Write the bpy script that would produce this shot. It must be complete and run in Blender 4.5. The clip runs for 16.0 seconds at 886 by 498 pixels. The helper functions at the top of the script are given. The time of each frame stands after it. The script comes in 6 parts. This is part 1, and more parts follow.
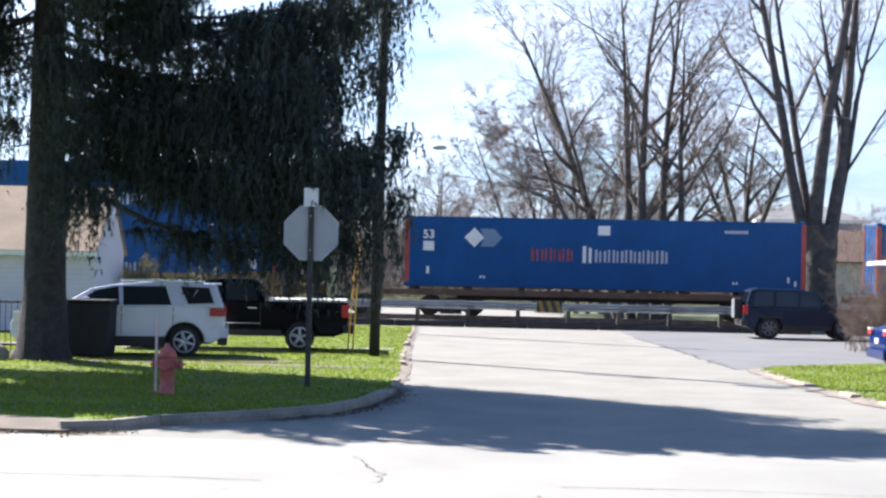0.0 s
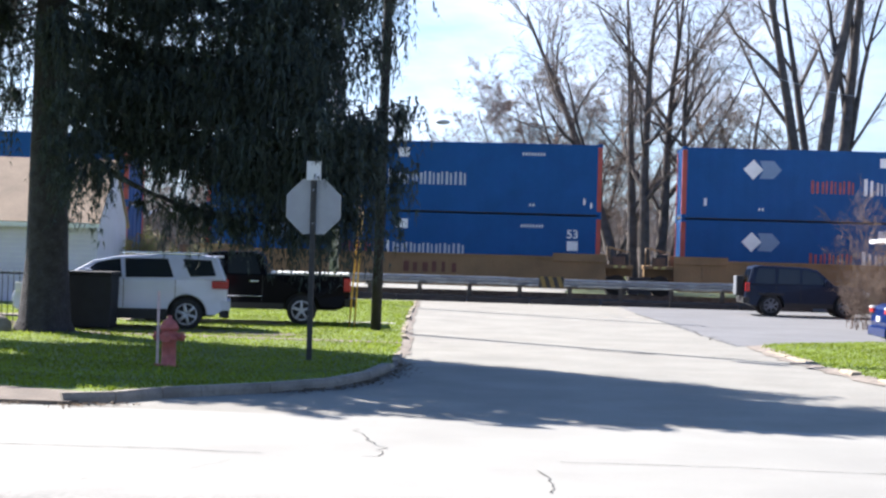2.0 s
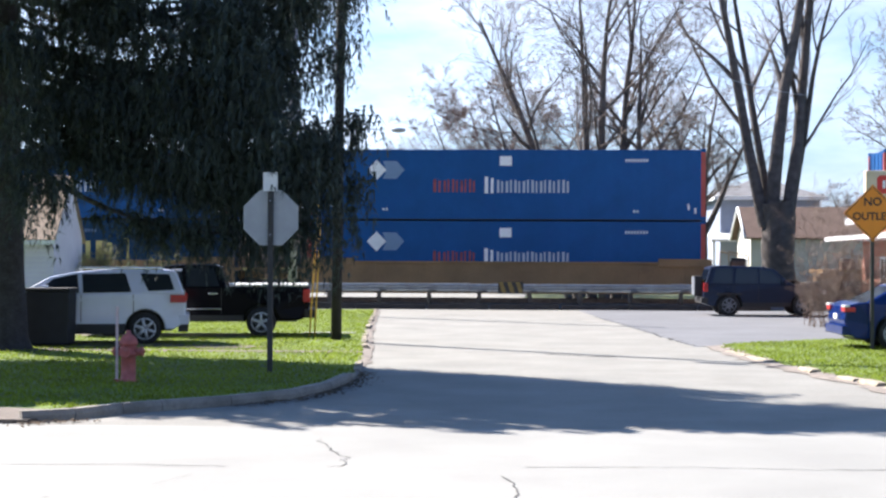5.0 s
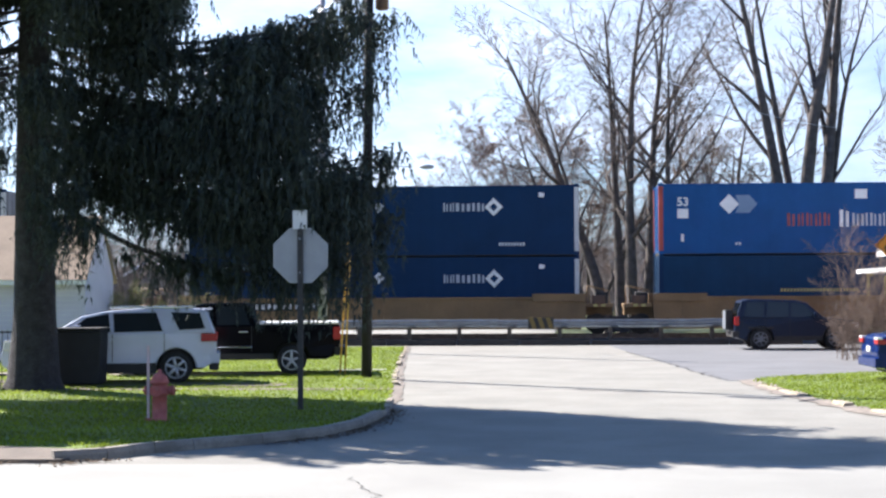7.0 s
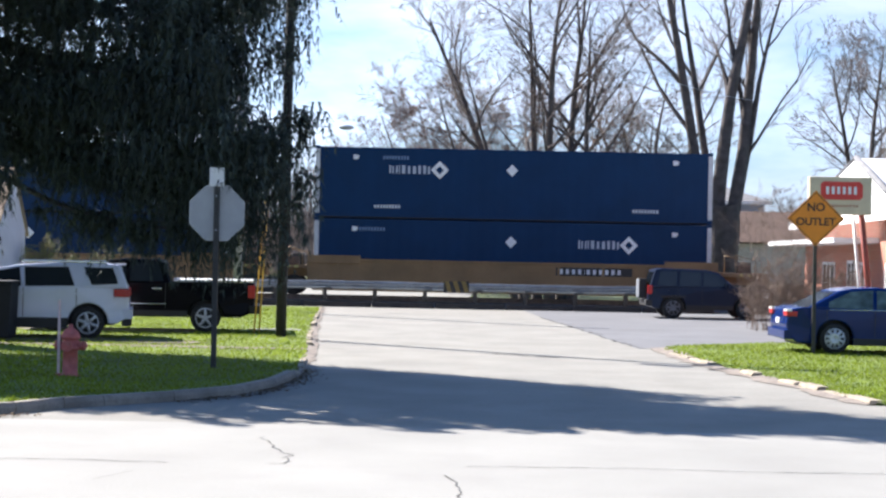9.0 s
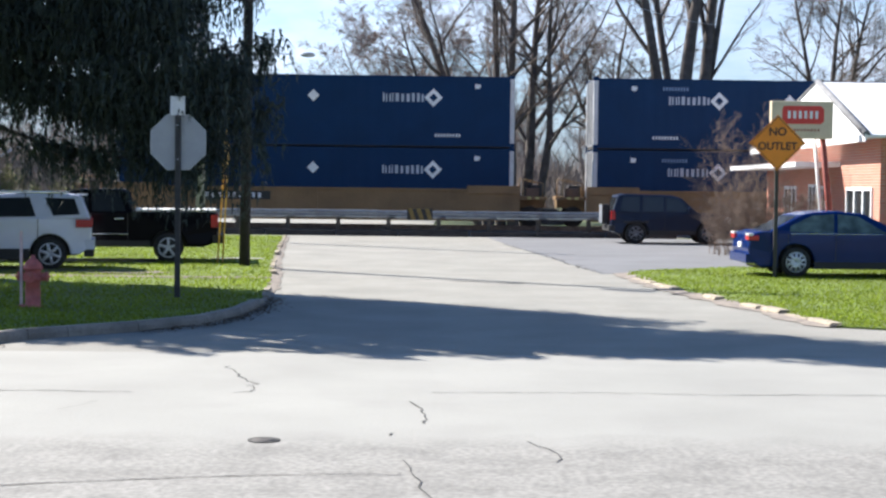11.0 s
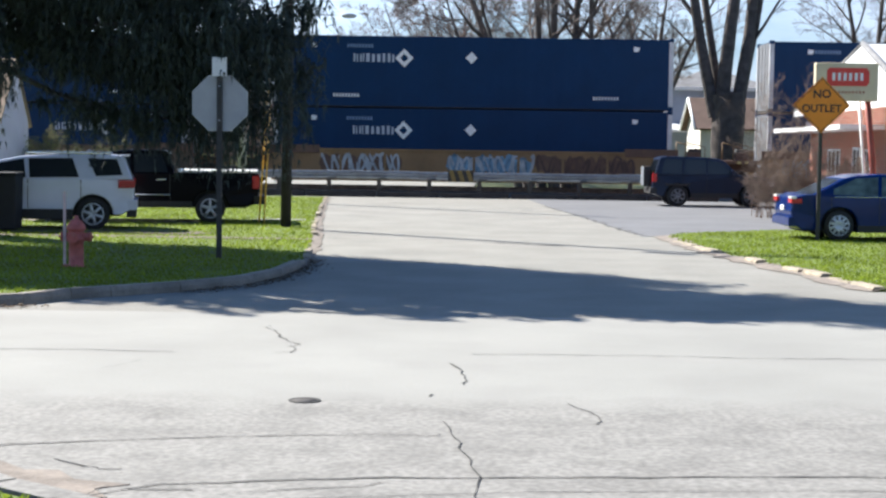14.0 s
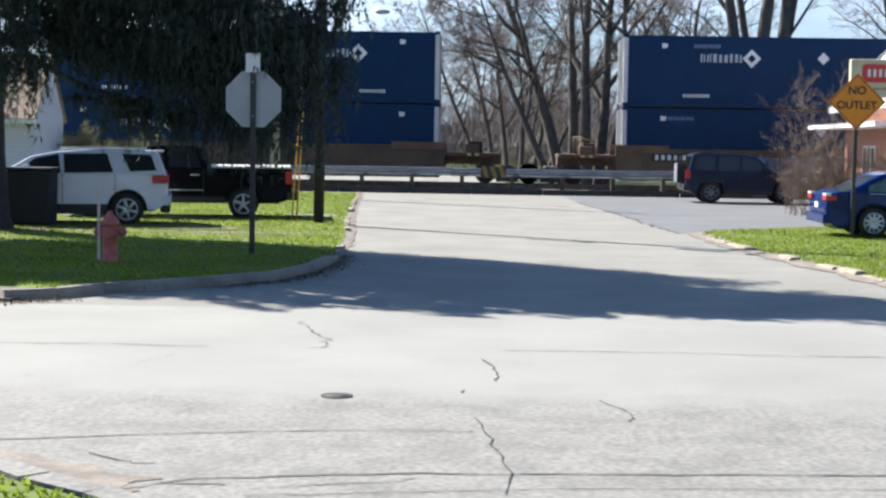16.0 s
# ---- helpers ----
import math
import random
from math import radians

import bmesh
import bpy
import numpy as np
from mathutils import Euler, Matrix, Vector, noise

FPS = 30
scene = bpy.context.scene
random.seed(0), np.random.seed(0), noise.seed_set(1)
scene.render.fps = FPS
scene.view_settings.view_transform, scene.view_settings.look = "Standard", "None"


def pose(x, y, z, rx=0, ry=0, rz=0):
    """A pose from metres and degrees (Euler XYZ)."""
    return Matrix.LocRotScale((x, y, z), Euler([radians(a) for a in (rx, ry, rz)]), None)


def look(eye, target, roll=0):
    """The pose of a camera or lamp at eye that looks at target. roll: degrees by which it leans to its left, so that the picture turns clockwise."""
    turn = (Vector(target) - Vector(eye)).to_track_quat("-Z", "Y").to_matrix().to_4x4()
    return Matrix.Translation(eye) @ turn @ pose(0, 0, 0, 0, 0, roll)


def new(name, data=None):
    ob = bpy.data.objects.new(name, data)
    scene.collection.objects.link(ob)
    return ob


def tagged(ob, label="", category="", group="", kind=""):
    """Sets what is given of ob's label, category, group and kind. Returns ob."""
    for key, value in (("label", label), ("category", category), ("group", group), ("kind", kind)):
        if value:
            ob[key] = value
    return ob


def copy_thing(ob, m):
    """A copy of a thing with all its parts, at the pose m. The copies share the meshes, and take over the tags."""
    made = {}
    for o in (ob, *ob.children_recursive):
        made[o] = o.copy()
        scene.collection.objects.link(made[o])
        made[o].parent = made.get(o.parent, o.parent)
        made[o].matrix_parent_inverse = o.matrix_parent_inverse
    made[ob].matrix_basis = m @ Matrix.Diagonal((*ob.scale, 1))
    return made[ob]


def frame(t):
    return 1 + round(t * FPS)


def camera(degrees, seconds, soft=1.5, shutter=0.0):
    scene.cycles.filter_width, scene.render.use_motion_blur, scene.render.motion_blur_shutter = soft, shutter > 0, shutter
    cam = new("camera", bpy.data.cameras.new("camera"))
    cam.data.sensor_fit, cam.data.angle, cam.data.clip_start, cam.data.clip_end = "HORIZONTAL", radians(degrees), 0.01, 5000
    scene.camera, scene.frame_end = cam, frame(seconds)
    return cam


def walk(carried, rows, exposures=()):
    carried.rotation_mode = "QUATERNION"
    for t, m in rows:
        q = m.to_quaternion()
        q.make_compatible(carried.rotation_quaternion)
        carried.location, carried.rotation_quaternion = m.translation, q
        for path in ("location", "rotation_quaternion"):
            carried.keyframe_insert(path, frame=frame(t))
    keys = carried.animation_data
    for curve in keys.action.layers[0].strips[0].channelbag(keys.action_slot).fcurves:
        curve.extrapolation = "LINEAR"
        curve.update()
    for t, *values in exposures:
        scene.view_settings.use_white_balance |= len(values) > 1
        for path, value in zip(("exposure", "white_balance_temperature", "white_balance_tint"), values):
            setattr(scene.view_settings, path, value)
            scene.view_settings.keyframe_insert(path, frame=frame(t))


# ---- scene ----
# ---------------- camera ----------------
cam = camera(32.38, 16.0, soft=2.5)
EYE = (0.0, 0.0, 1.97)
TURNS = [  # seconds, degrees to the left, up, lean
    (0.0, 3.587, 0.948, 1.181),
    (0.5, 3.285, 1.304, 1.465),
    (1.0, 1.816, 1.349, 1.203),
    (1.5, 3.163, -0.002, 1.407),
    (2.0, 3.650, -0.006, 1.643),
    (2.5, 4.168, 0.045, 1.703),
    (3.0, 4.960, -1.480, 0.781),
    (3.5, 4.652, 0.966, 1.545),
    (3.7, 3.270, 0.080, 1.400),
    (5.8, 1.880, 0.900, 0.058),
    (6.0, 1.760, 1.396, 0.058),
    (6.5, 2.871, 0.874, -0.431),
    (7.0, 3.204, 1.664, -0.301),
    (7.5, 4.324, 1.072, -0.044),
    (8.0, 3.628, 0.638, 0.611),
    (8.5, 3.222, 0.402, 0.953),
    (9.0, 0.084, 0.277, 1.152),
    (9.5, -0.799, -2.052, 0.717),
    (9.7, -0.390, -2.050, 0.470),
    (11.8, -2.027, -2.609, 0.776),
    (12.0, -2.091, -2.545, 0.776),
    (12.5, -1.237, -2.292, 0.983),
    (13.0, -0.000, -3.180, 1.200),
    (13.5, -0.487, -3.751, 0.968),
    (14.0, 0.181, -3.882, 0.826),
    (14.5, -0.753, -2.812, 0.845),
    (15.0, -0.053, -2.834, 0.851),
    (15.5, 0.505, -3.930, 1.145),
    (16.0, 1.398, -4.045, 0.934),
]
walk(cam, [(t, pose(*EYE, 90 + up, 0, left) @ pose(0, 0, 0, 0, 0, lean)) for t, left, up, lean in TURNS], [(0.0, 1.79, 5680, 13), (9.0, 1.70, 5680, 13), (12.0, 1.50, 5690, 9), (16.0, 1.50, 5690, 9)])

# ---------------- light ----------------
SUN_EL, SUN_AZ = radians(40.5), math.atan2(-0.80, 0.60)  # azimuth from +y towards +x
world = bpy.data.worlds.new("sky")
scene.world = world
world.use_nodes = True
wn = world.node_tree
sky = wn.nodes.new("ShaderNodeTexSky")
sky.sky_type, sky.sun_disc = "NISHITA", False
sky.sun_elevation, sky.sun_rotation = SUN_EL, SUN_AZ
sky.air_density, sky.dust_density, sky.ozone_density = 1.2, 1.4, 2.0
wn.nodes["Background"].inputs[1].default_value = 0.045
# thin bright cloud low in the sky, deep blue overhead
wco, wmap, wcl, wspan, wsep, whigh = (wn.nodes.new("ShaderNode" + k) for k in ("TexCoord", "Mapping", "TexNoise", "MapRange", "SeparateXYZ", "MapRange"))
wbw, wamount, wmix = (wn.nodes.new("ShaderNode" + k) for k in ("RGBToBW", "Math", "Mix"))
wwhite, wdeep = (wn.nodes.new("ShaderNodeVectorMath") for _ in range(2))
wmap.inputs["Scale"].default_value = (1.0, 1.0, 3.2)
wcl.inputs["Scale"].default_value, wcl.inputs["Detail"].default_value, wcl.inputs["Roughness"].default_value = 4.2, 7.0, 0.58
for node, spans in ((wspan, (0.36, 0.60, 0.25, 0.9)), (whigh, (0.22, 0.55, 1.0, 0.0))):
    for i, q in enumerate(spans):
        node.inputs[i + 1].default_value = q
wamount.operation = wwhite.operation = wdeep.operation = "MULTIPLY"
wwhite.inputs[1].default_value = (1.50, 1.62, 1.80)
wdeep.inputs[1].default_value = (0.62, 0.86, 1.12)
wmix.data_type = "RGBA"
for a, b in ((wco.outputs["Generated"], wmap.inputs[0]), (wmap.outputs[0], wcl.inputs["Vector"]), (wcl.outputs["Fac"], wspan.inputs[0]), (wco.outputs["Generated"], wsep.inputs[0]),
             (wsep.outputs[2], whigh.inputs[0]), (wspan.outputs[0], wamount.inputs[0]), (whigh.outputs[0], wamount.inputs[1]), (sky.outputs[0], wbw.inputs[0]), (wbw.outputs[0], wwhite.inputs[0]),
             (sky.outputs[0], wdeep.inputs[0]), (wamount.outputs[0], wmix.inputs[0]), (wdeep.outputs[0], wmix.inputs[6]), (wwhite.outputs[0], wmix.inputs[7]), (wmix.outputs[2], wn.nodes["Background"].inputs[0])):
    wn.links.new(a, b)
sun = new("sun", bpy.data.lights.new("sun", "SUN"))
sun.data.energy, sun.data.angle, sun.data.color = 5.0, radians(0.40), (1.0, 0.870, 0.70)
sdir = Vector((math.sin(SUN_AZ) * math.cos(SUN_EL), math.cos(SUN_AZ) * math.cos(SUN_EL), math.sin(SUN_EL)))
sun.matrix_world = look(sdir * 100, (0, 0, 0))


# ---------------- materials ----------------
def mat(name, color, rough=0.6, metal=0.0, vary=0.25, scale=3.0, fine=40.0, bump=0.1, dirt=None, dirt_amount=0.0, island=0.0, coat=0.0, spec=0.5, depth=0.02, grain=None, leafy=0.0, second=None):
    """A surface with colour variation at two scales, fine relief and optional stains."""
    m = bpy.data.materials.new(name)
    m.use_nodes = True
    nt = m.node_tree
    n, l = nt.nodes, nt.links
    b = n["Principled BSDF"]
    b.inputs["Roughness"].default_value = rough
    b.inputs["Metallic"].default_value = metal
    b.inputs["Coat Weight"].default_value = coat
    b.inputs["Specular IOR Level"].default_value = spec
    co = n.new("ShaderNodeTexCoord").outputs["Object"]

    def noise_tex(s, detail=6):
        t = n.new("ShaderNodeTexNoise")
        t.inputs["Scale"].default_value, t.inputs["Detail"].default_value = s, detail
        l.new(co, t.inputs["Vector"])
        return t.outputs["Fac"]

    def mixed(kind, fac, a, c):
        x = n.new("ShaderNodeMix")
        x.data_type, x.blend_type = "RGBA", kind
        for sock, v in ((x.inputs[0], fac), (x.inputs[6], a), (x.inputs[7], c)):
            if hasattr(v, "links"):
                l.new(v, sock)
            else:
                sock.default_value = v
        return x.outputs[2]

    def span(v, lo, hi, a=0.0, c=1.0):
        r = n.new("ShaderNodeMapRange")
        l.new(v, r.inputs[0])
        for i, q in enumerate((lo, hi, a, c)):
            r.inputs[i + 1].default_value = q
        return r.outputs[0]

    big, small = noise_tex(scale), noise_tex(fine, 8)
    col = mixed("MIX", span(big, 0.3, 0.7), [c * (1 - vary) for c in color] + [1], [min(1, c * (1 + vary)) for c in color] + [1])
    col = mixed("MULTIPLY", 1.0, col, mixed("MIX", span(small, 0.3, 0.7), [1 - (vary * 0.7 if grain is None else grain)] * 3 + [1], [1, 1, 1, 1]))
    if island:
        g = n.new("ShaderNodeNewGeometry").outputs["Random Per Island"]
        col = mixed("MULTIPLY", 1.0, col, mixed("MIX", g, [1 - island] * 3 + [1], [1 + island, 1 + island, 1 + island * 0.6, 1]))
    if dirt:
        col = mixed("MIX", span(noise_tex(scale * 2.3, 10), 0.52, 0.72, 0, dirt_amount), col, [*dirt, 1])
    if second:
        # a rougher, stained strip that wears in gradually along y
        other, y0, y1 = second
        sep, add = n.new("ShaderNodeSeparateXYZ"), n.new("ShaderNodeMath")
        l.new(co, sep.inputs[0])
        add.operation = "MULTIPLY_ADD"
        l.new(noise_tex(0.9, 8), add.inputs[0])
        add.inputs[1].default_value = 1.6
        l.new(sep.outputs[1], add.inputs[2])
        rough_col = mixed("MIX", span(noise_tex(2.2, 10), 0.42, 0.66, 0, 0.75), [*other, 1], [c * 0.70 for c in other] + [1])
        rough_col = mixed("MULTIPLY", 1.0, rough_col, mixed("MIX", span(noise_tex(19, 10), 0.36, 0.64), [0.70, 0.70, 0.70, 1], [1.04, 1.04, 1.04, 1]))
        col = mixed("MIX", span(add.outputs[0], y0 + 0.8, y1 + 0.8, 1, 0), col, rough_col)
    l.new(col, b.inputs["Base Color"])
    if leafy:
        tr, mx = n.new("ShaderNodeBsdfTranslucent"), n.new("ShaderNodeMixShader")
        l.new(col, tr.inputs[0])
        mx.inputs[0].default_value = leafy
        l.new(b.outputs[0], mx.inputs[1])
        l.new(tr.outputs[0], mx.inputs[2])
        l.new(mx.outputs[0], n["Material Output"].inputs[0])
    if bump:
        bp = n.new("ShaderNodeBump")
        bp.inputs["Strength"].default_value, bp.inputs["Distance"].default_value = bump, depth
        l.new(small, bp.inputs["Height"])
        l.new(bp.outputs[0], b.inputs["Normal"])
    return m


def plain(name, color, rough=0.5, metal=0.0, coat=0.0):
    return mat(name, color, rough, metal, vary=0.08, scale=2, fine=60, bump=0.02, coat=coat)


def glass(name, color=(0.02, 0.025, 0.03), rough=0.04):
    m = plain(name, color, rough)
    m.node_tree.nodes["Principled BSDF"].inputs["Specular IOR Level"].default_value = 0.6
    return m


CONCRETE = mat("street_concrete", (0.250, 0.248, 0.228), 0.9, vary=0.09, scale=0.5, fine=28, bump=0.25, dirt=(0.205, 0.2, 0.188), dirt_amount=0.35, second=((0.238, 0.232, 0.214), 11.2, 11.9))
CHIPSEAL = mat("worn_asphalt", (0.240, 0.234, 0.208), 0.92, grain=0.26, vary=0.14, scale=0.7, fine=30, bump=0.4, dirt=(0.185, 0.172, 0.150), dirt_amount=0.55)
LANE = mat("pale_asphalt", (0.243, 0.236, 0.220), 0.92, grain=0.33, vary=0.10, scale=0.8, fine=26, bump=0.45, dirt=(0.165, 0.16, 0.148), dirt_amount=0.7)
APRON = mat("blue_grey_asphalt", (0.135, 0.138, 0.146), 0.92, vary=0.14, scale=0.5, fine=25, bump=0.3)
TAR = mat("crack_tar", (0.05, 0.05, 0.048), 0.9, vary=0.3)
KERB = mat("kerb_concrete", (0.25, 0.225, 0.19), 0.9, vary=0.25, scale=2.5, fine=30, bump=0.4, dirt=(0.16, 0.14, 0.11), dirt_amount=0.7)
LAWN = mat("lawn_soil", (0.115, 0.165, 0.020), 0.95, vary=0.35, scale=0.9, fine=14, bump=0.5, dirt=(0.12, 0.11, 0.045), dirt_amount=0.5)
BLADE = mat("grass_blades", (0.205, 0.270, 0.030), 0.9, leafy=0.55, spec=0.15, vary=0.2, scale=0.8, fine=5, bump=0, island=0.24, dirt=(0.17, 0.165, 0.06), dirt_amount=0.45)
FIELD = mat("far_grass", (0.07, 0.095, 0.024), 0.95, vary=0.4, scale=0.15, fine=3, bump=0.4, dirt=(0.13, 0.115, 0.07), dirt_amount=0.7)
DIRT = mat("bare_dirt", (0.14, 0.115, 0.092), 0.95, vary=0.3, scale=2, fine=20, bump=0.5)
GRIT = mat("brown_grit", (0.215, 0.185, 0.155), 0.95, vary=0.3, scale=5, fine=30, bump=0.5)
BALLAST = mat("ballast", (0.115, 0.105, 0.095), 0.95, vary=0.4, scale=4, fine=14, bump=0.8, depth=0.06)
STEEL = mat("rail_steel", (0.22, 0.17, 0.14), 0.5, 0.7, vary=0.3, scale=4)
GALV = mat("galvanised_steel", (0.34, 0.37, 0.41), 0.5, 0.6, vary=0.15, scale=3, dirt=(0.25, 0.22, 0.2), dirt_amount=0.5)
LAMPGREY = mat("lamp_pole_grey", (0.36, 0.35, 0.40), 0.7, vary=0.15, scale=4)
POSTW = mat("weathered_post", (0.10, 0.085, 0.07), 0.9, vary=0.3, scale=5, bump=0.4)
BARK = mat("spruce_bark", (0.043, 0.040, 0.045), 0.95, vary=0.4, scale=6, fine=24, bump=0.9, depth=0.05)
NEEDLE = mat("spruce_needles", (0.050, 0.067, 0.062), 0.8, leafy=0.2, vary=0.35, scale=1.2, fine=12, bump=0, island=0.45)
GREYBARK = mat("bare_bark", (0.108, 0.092, 0.085), 0.95, vary=0.35, scale=3, fine=18, bump=0.7, depth=0.05)
SHRUBTWIG = mat("shrub_twigs", (0.205, 0.155, 0.13), 0.95, vary=0.25, scale=1, bump=0, island=0.3)
FARTWIG = mat("distant_twigs", (0.20, 0.168, 0.158), 0.95, vary=0.2, scale=0.4, bump=0, island=0.25)
TWIG = mat("bare_twigs", (0.145, 0.112, 0.098), 0.9, vary=0.25, scale=1, bump=0, island=0.3)
REDTWIG = mat("budding_twigs", (0.20, 0.142, 0.13), 0.9, vary=0.3, scale=0.6, bump=0, island=0.35)
BUDLEAF = mat("early_leaves", (0.16, 0.17, 0.05), 0.8, vary=0.3, scale=1, bump=0, island=0.35)
BLUE = mat("blue_container_paint", (0.012, 0.077, 0.240), 0.55, spec=0.2, vary=0.10, scale=0.8, fine=12, bump=0.05, dirt=(0.014, 0.060, 0.22), dirt_amount=0.35)
NAVY = mat("navy_container_paint", (0.0035, 0.027, 0.086), 0.55, spec=0.18, vary=0.10, scale=0.8, fine=12, bump=0.05, dirt=(0.006, 0.026, 0.080), dirt_amount=0.35)
TEAL = mat("dark_blue_container_paint", (0.005, 0.038, 0.100), 0.55, spec=0.18, vary=0.12, scale=0.8, fine=12, bump=0.05)
ORANGE = mat("orange_red_post", (0.36, 0.062, 0.045), 0.55, vary=0.2, scale=2, dirt=(0.2, 0.12, 0.1), dirt_amount=0.4)
ENDWHITE = mat("white_post", (0.52, 0.53, 0.55), 0.55, vary=0.12, scale=2, dirt=(0.35, 0.3, 0.26), dirt_amount=0.4)
DECAL = plain("white_decal", (0.75, 0.76, 0.78), 0.5)
DECALMID = plain("worn_white_decal", (0.42, 0.46, 0.54), 0.5)
DECALGREY = plain("grey_decal", (0.16, 0.24, 0.38), 0.5)
DECALRED = mat("faded_red_decal", (0.30, 0.065, 0.08), 0.5, vary=0.3, scale=3)
MAROON = mat("faded_maroon_decal", (0.14, 0.05, 0.035), 0.6, vary=0.2, scale=3)
DECALGOLD = plain("gold_decal", (0.50, 0.43, 0.14), 0.5)
YELLOW = mat("railcar_yellow", (0.26, 0.158, 0.068), 0.6, vary=0.2, scale=0.9, fine=12, bump=0.1, dirt=(0.24, 0.15, 0.07), dirt_amount=0.6)
BROWNCAR = mat("railcar_brown", (0.13, 0.075, 0.05), 0.65, vary=0.25, scale=1.2, fine=12, bump=0.1, dirt=(0.25, 0.13, 0.05), dirt_amount=0.4)
UNDER = mat("running_gear", (0.045, 0.04, 0.038), 0.8, vary=0.3, scale=4)
BLACKPLATE = plain("black_panel", (0.02, 0.02, 0.022), 0.5)
SPRAYBLUE = mat("spray_paint_blue", (0.13, 0.22, 0.30), 0.6, vary=0.35, scale=2.5, fine=8)
SPRAYWHITE = mat("spray_paint_white", (0.42, 0.45, 0.47), 0.6, vary=0.25, scale=2.5, fine=8)
SPRAYSKY = mat("spray_paint_pale_blue", (0.20, 0.36, 0.50), 0.6, vary=0.3, scale=2.5, fine=8)
SPRAYBROWN = mat("spray_paint_brown", (0.10, 0.055, 0.04), 0.6, vary=0.3, scale=2.5, fine=8)
DOORGREY = mat("container_door_grey", (0.17, 0.18, 0.20), 0.55, vary=0.15, scale=2, dirt=(0.25, 0.22, 0.2), dirt_amount=0.4)
# white siding with the blue shade of the house front put into its colour
SHADEDSIDING = mat("shaded_white_siding", (0.27, 0.31, 0.40), 0.75, vary=0.08, scale=1.5)
BROWNROOF = mat("brown_shingles", (0.15, 0.10, 0.078), 0.9, vary=0.2, scale=1.2, fine=14, bump=0.4)
TANSTONE = mat("tan_edge_stone", (0.33, 0.285, 0.215), 0.95, vary=0.3, scale=4, fine=30, bump=0.6, dirt=(0.17, 0.14, 0.09), dirt_amount=0.7)
LITTER = mat("dead_leaf_litter", (0.11, 0.075, 0.045), 0.95, vary=0.3, scale=5, bump=0, island=0.5)
# pale green mottle painted in for sunlit grass seen through the solid cabin's windows
VIEWGLASS = mat("glass_with_painted_view", (0.10, 0.135, 0.13), 0.06, vary=0.5, scale=2.5, fine=5, bump=0.0, spec=0.6)
# yellow browned by grime, with the side plate's shade mixed into the colour
DIRTYSHADEYELLOW = mat("grimy_shaded_railcar_paint", (0.115, 0.078, 0.048), 0.65, vary=0.25, scale=0.9, fine=12, bump=0.1, dirt=(0.06, 0.05, 0.045), dirt_amount=0.6)
# yellow stripes darkened to mustard, the panel's shade painted in
SHADEMUSTARD = mat("shaded_yellow_sheeting", (0.19, 0.135, 0.035), 0.6, vary=0.25, scale=6)
PALEPINK = mat("pale_pink_fibreglass", (0.58, 0.44, 0.43), 0.6, vary=0.12, scale=6)
DARKALLOY = mat("grey_alloy_wheel", (0.20, 0.21, 0.23), 0.45, 0.6, vary=0.1)
SPRAYDARK = mat("spray_paint_dark", (0.04, 0.06, 0.12), 0.6, vary=0.3, scale=2.5, fine=8)
WHITEPAINT = mat("silver_white_car_paint", (0.57, 0.60, 0.72), 0.28, vary=0.04, bump=0.0, coat=0.6)
BLACKPAINT = mat("black_car_paint", (0.004, 0.004, 0.006), 0.18, vary=0.1, bump=0.0, spec=0.07)
NAVYPAINT = mat("dark_blue_car_paint", (0.013, 0.021, 0.046), 0.3, vary=0.1, bump=0.0, coat=0.08, spec=0.15)
BLUEPAINT = mat("blue_car_paint", (0.003, 0.017, 0.105), 0.25, vary=0.06, bump=0.0, coat=0.15, spec=0.2)
TRIM = plain("black_plastic_trim", (0.02, 0.02, 0.021), 0.65)
CARGLASS = glass("tinted_glass")
RUBBER = mat("tyre_rubber", (0.022, 0.022, 0.023), 0.85, vary=0.2, scale=8)
ALLOY = mat("alloy_wheel", (0.66, 0.67, 0.69), 0.35, 0.7, vary=0.08)
REDLENS = plain("red_tail_lens", (0.38, 0.02, 0.018), 0.25)
CLEARLENS = plain("clear_lens", (0.75, 0.76, 0.78), 0.12)
CHROME = mat("chrome", (0.75, 0.76, 0.77), 0.15, 0.95, vary=0.04, bump=0)
HYDRED = mat("faded_red_paint", (0.44, 0.12, 0.10), 0.7, vary=0.25, scale=9, fine=40, bump=0.2, dirt=(0.4, 0.2, 0.17), dirt_amount=0.5)
SIGNBACK = mat("sign_back_aluminium", (0.36, 0.37, 0.38), 0.55, 0.25, vary=0.08, scale=4)
SIGNPOST = mat("dark_sign_post", (0.05, 0.048, 0.045), 0.7, 0.2, vary=0.25, scale=8)
SIGNWHITE = mat("white_plate", (0.72, 0.72, 0.70), 0.5, vary=0.06)
SIGNYELLOW = mat("warning_sign_yellow", (0.74, 0.245, 0.010), 0.5, vary=0.06, scale=4)
SIGNBLACK = plain("sign_lettering_black", (0.02, 0.02, 0.02), 0.6)
YGUARD = mat("yellow_guy_guard", (0.75, 0.45, 0.06), 0.6, vary=0.15, scale=8)
POLE = mat("creosoted_pole", (0.022, 0.020, 0.022), 0.9, vary=0.35, scale=6, fine=30, bump=0.5)
SIDING = mat("white_siding", (0.65, 0.63, 0.74), 0.7, vary=0.07, scale=1.5, bump=0.1)
SHINGLE = mat("tan_shingles", (0.27, 0.205, 0.145), 0.9, vary=0.16, scale=1.2, fine=14, bump=0.4)
TRIMWHITE = mat("white_trim", (0.78, 0.79, 0.80), 0.6, vary=0.05)
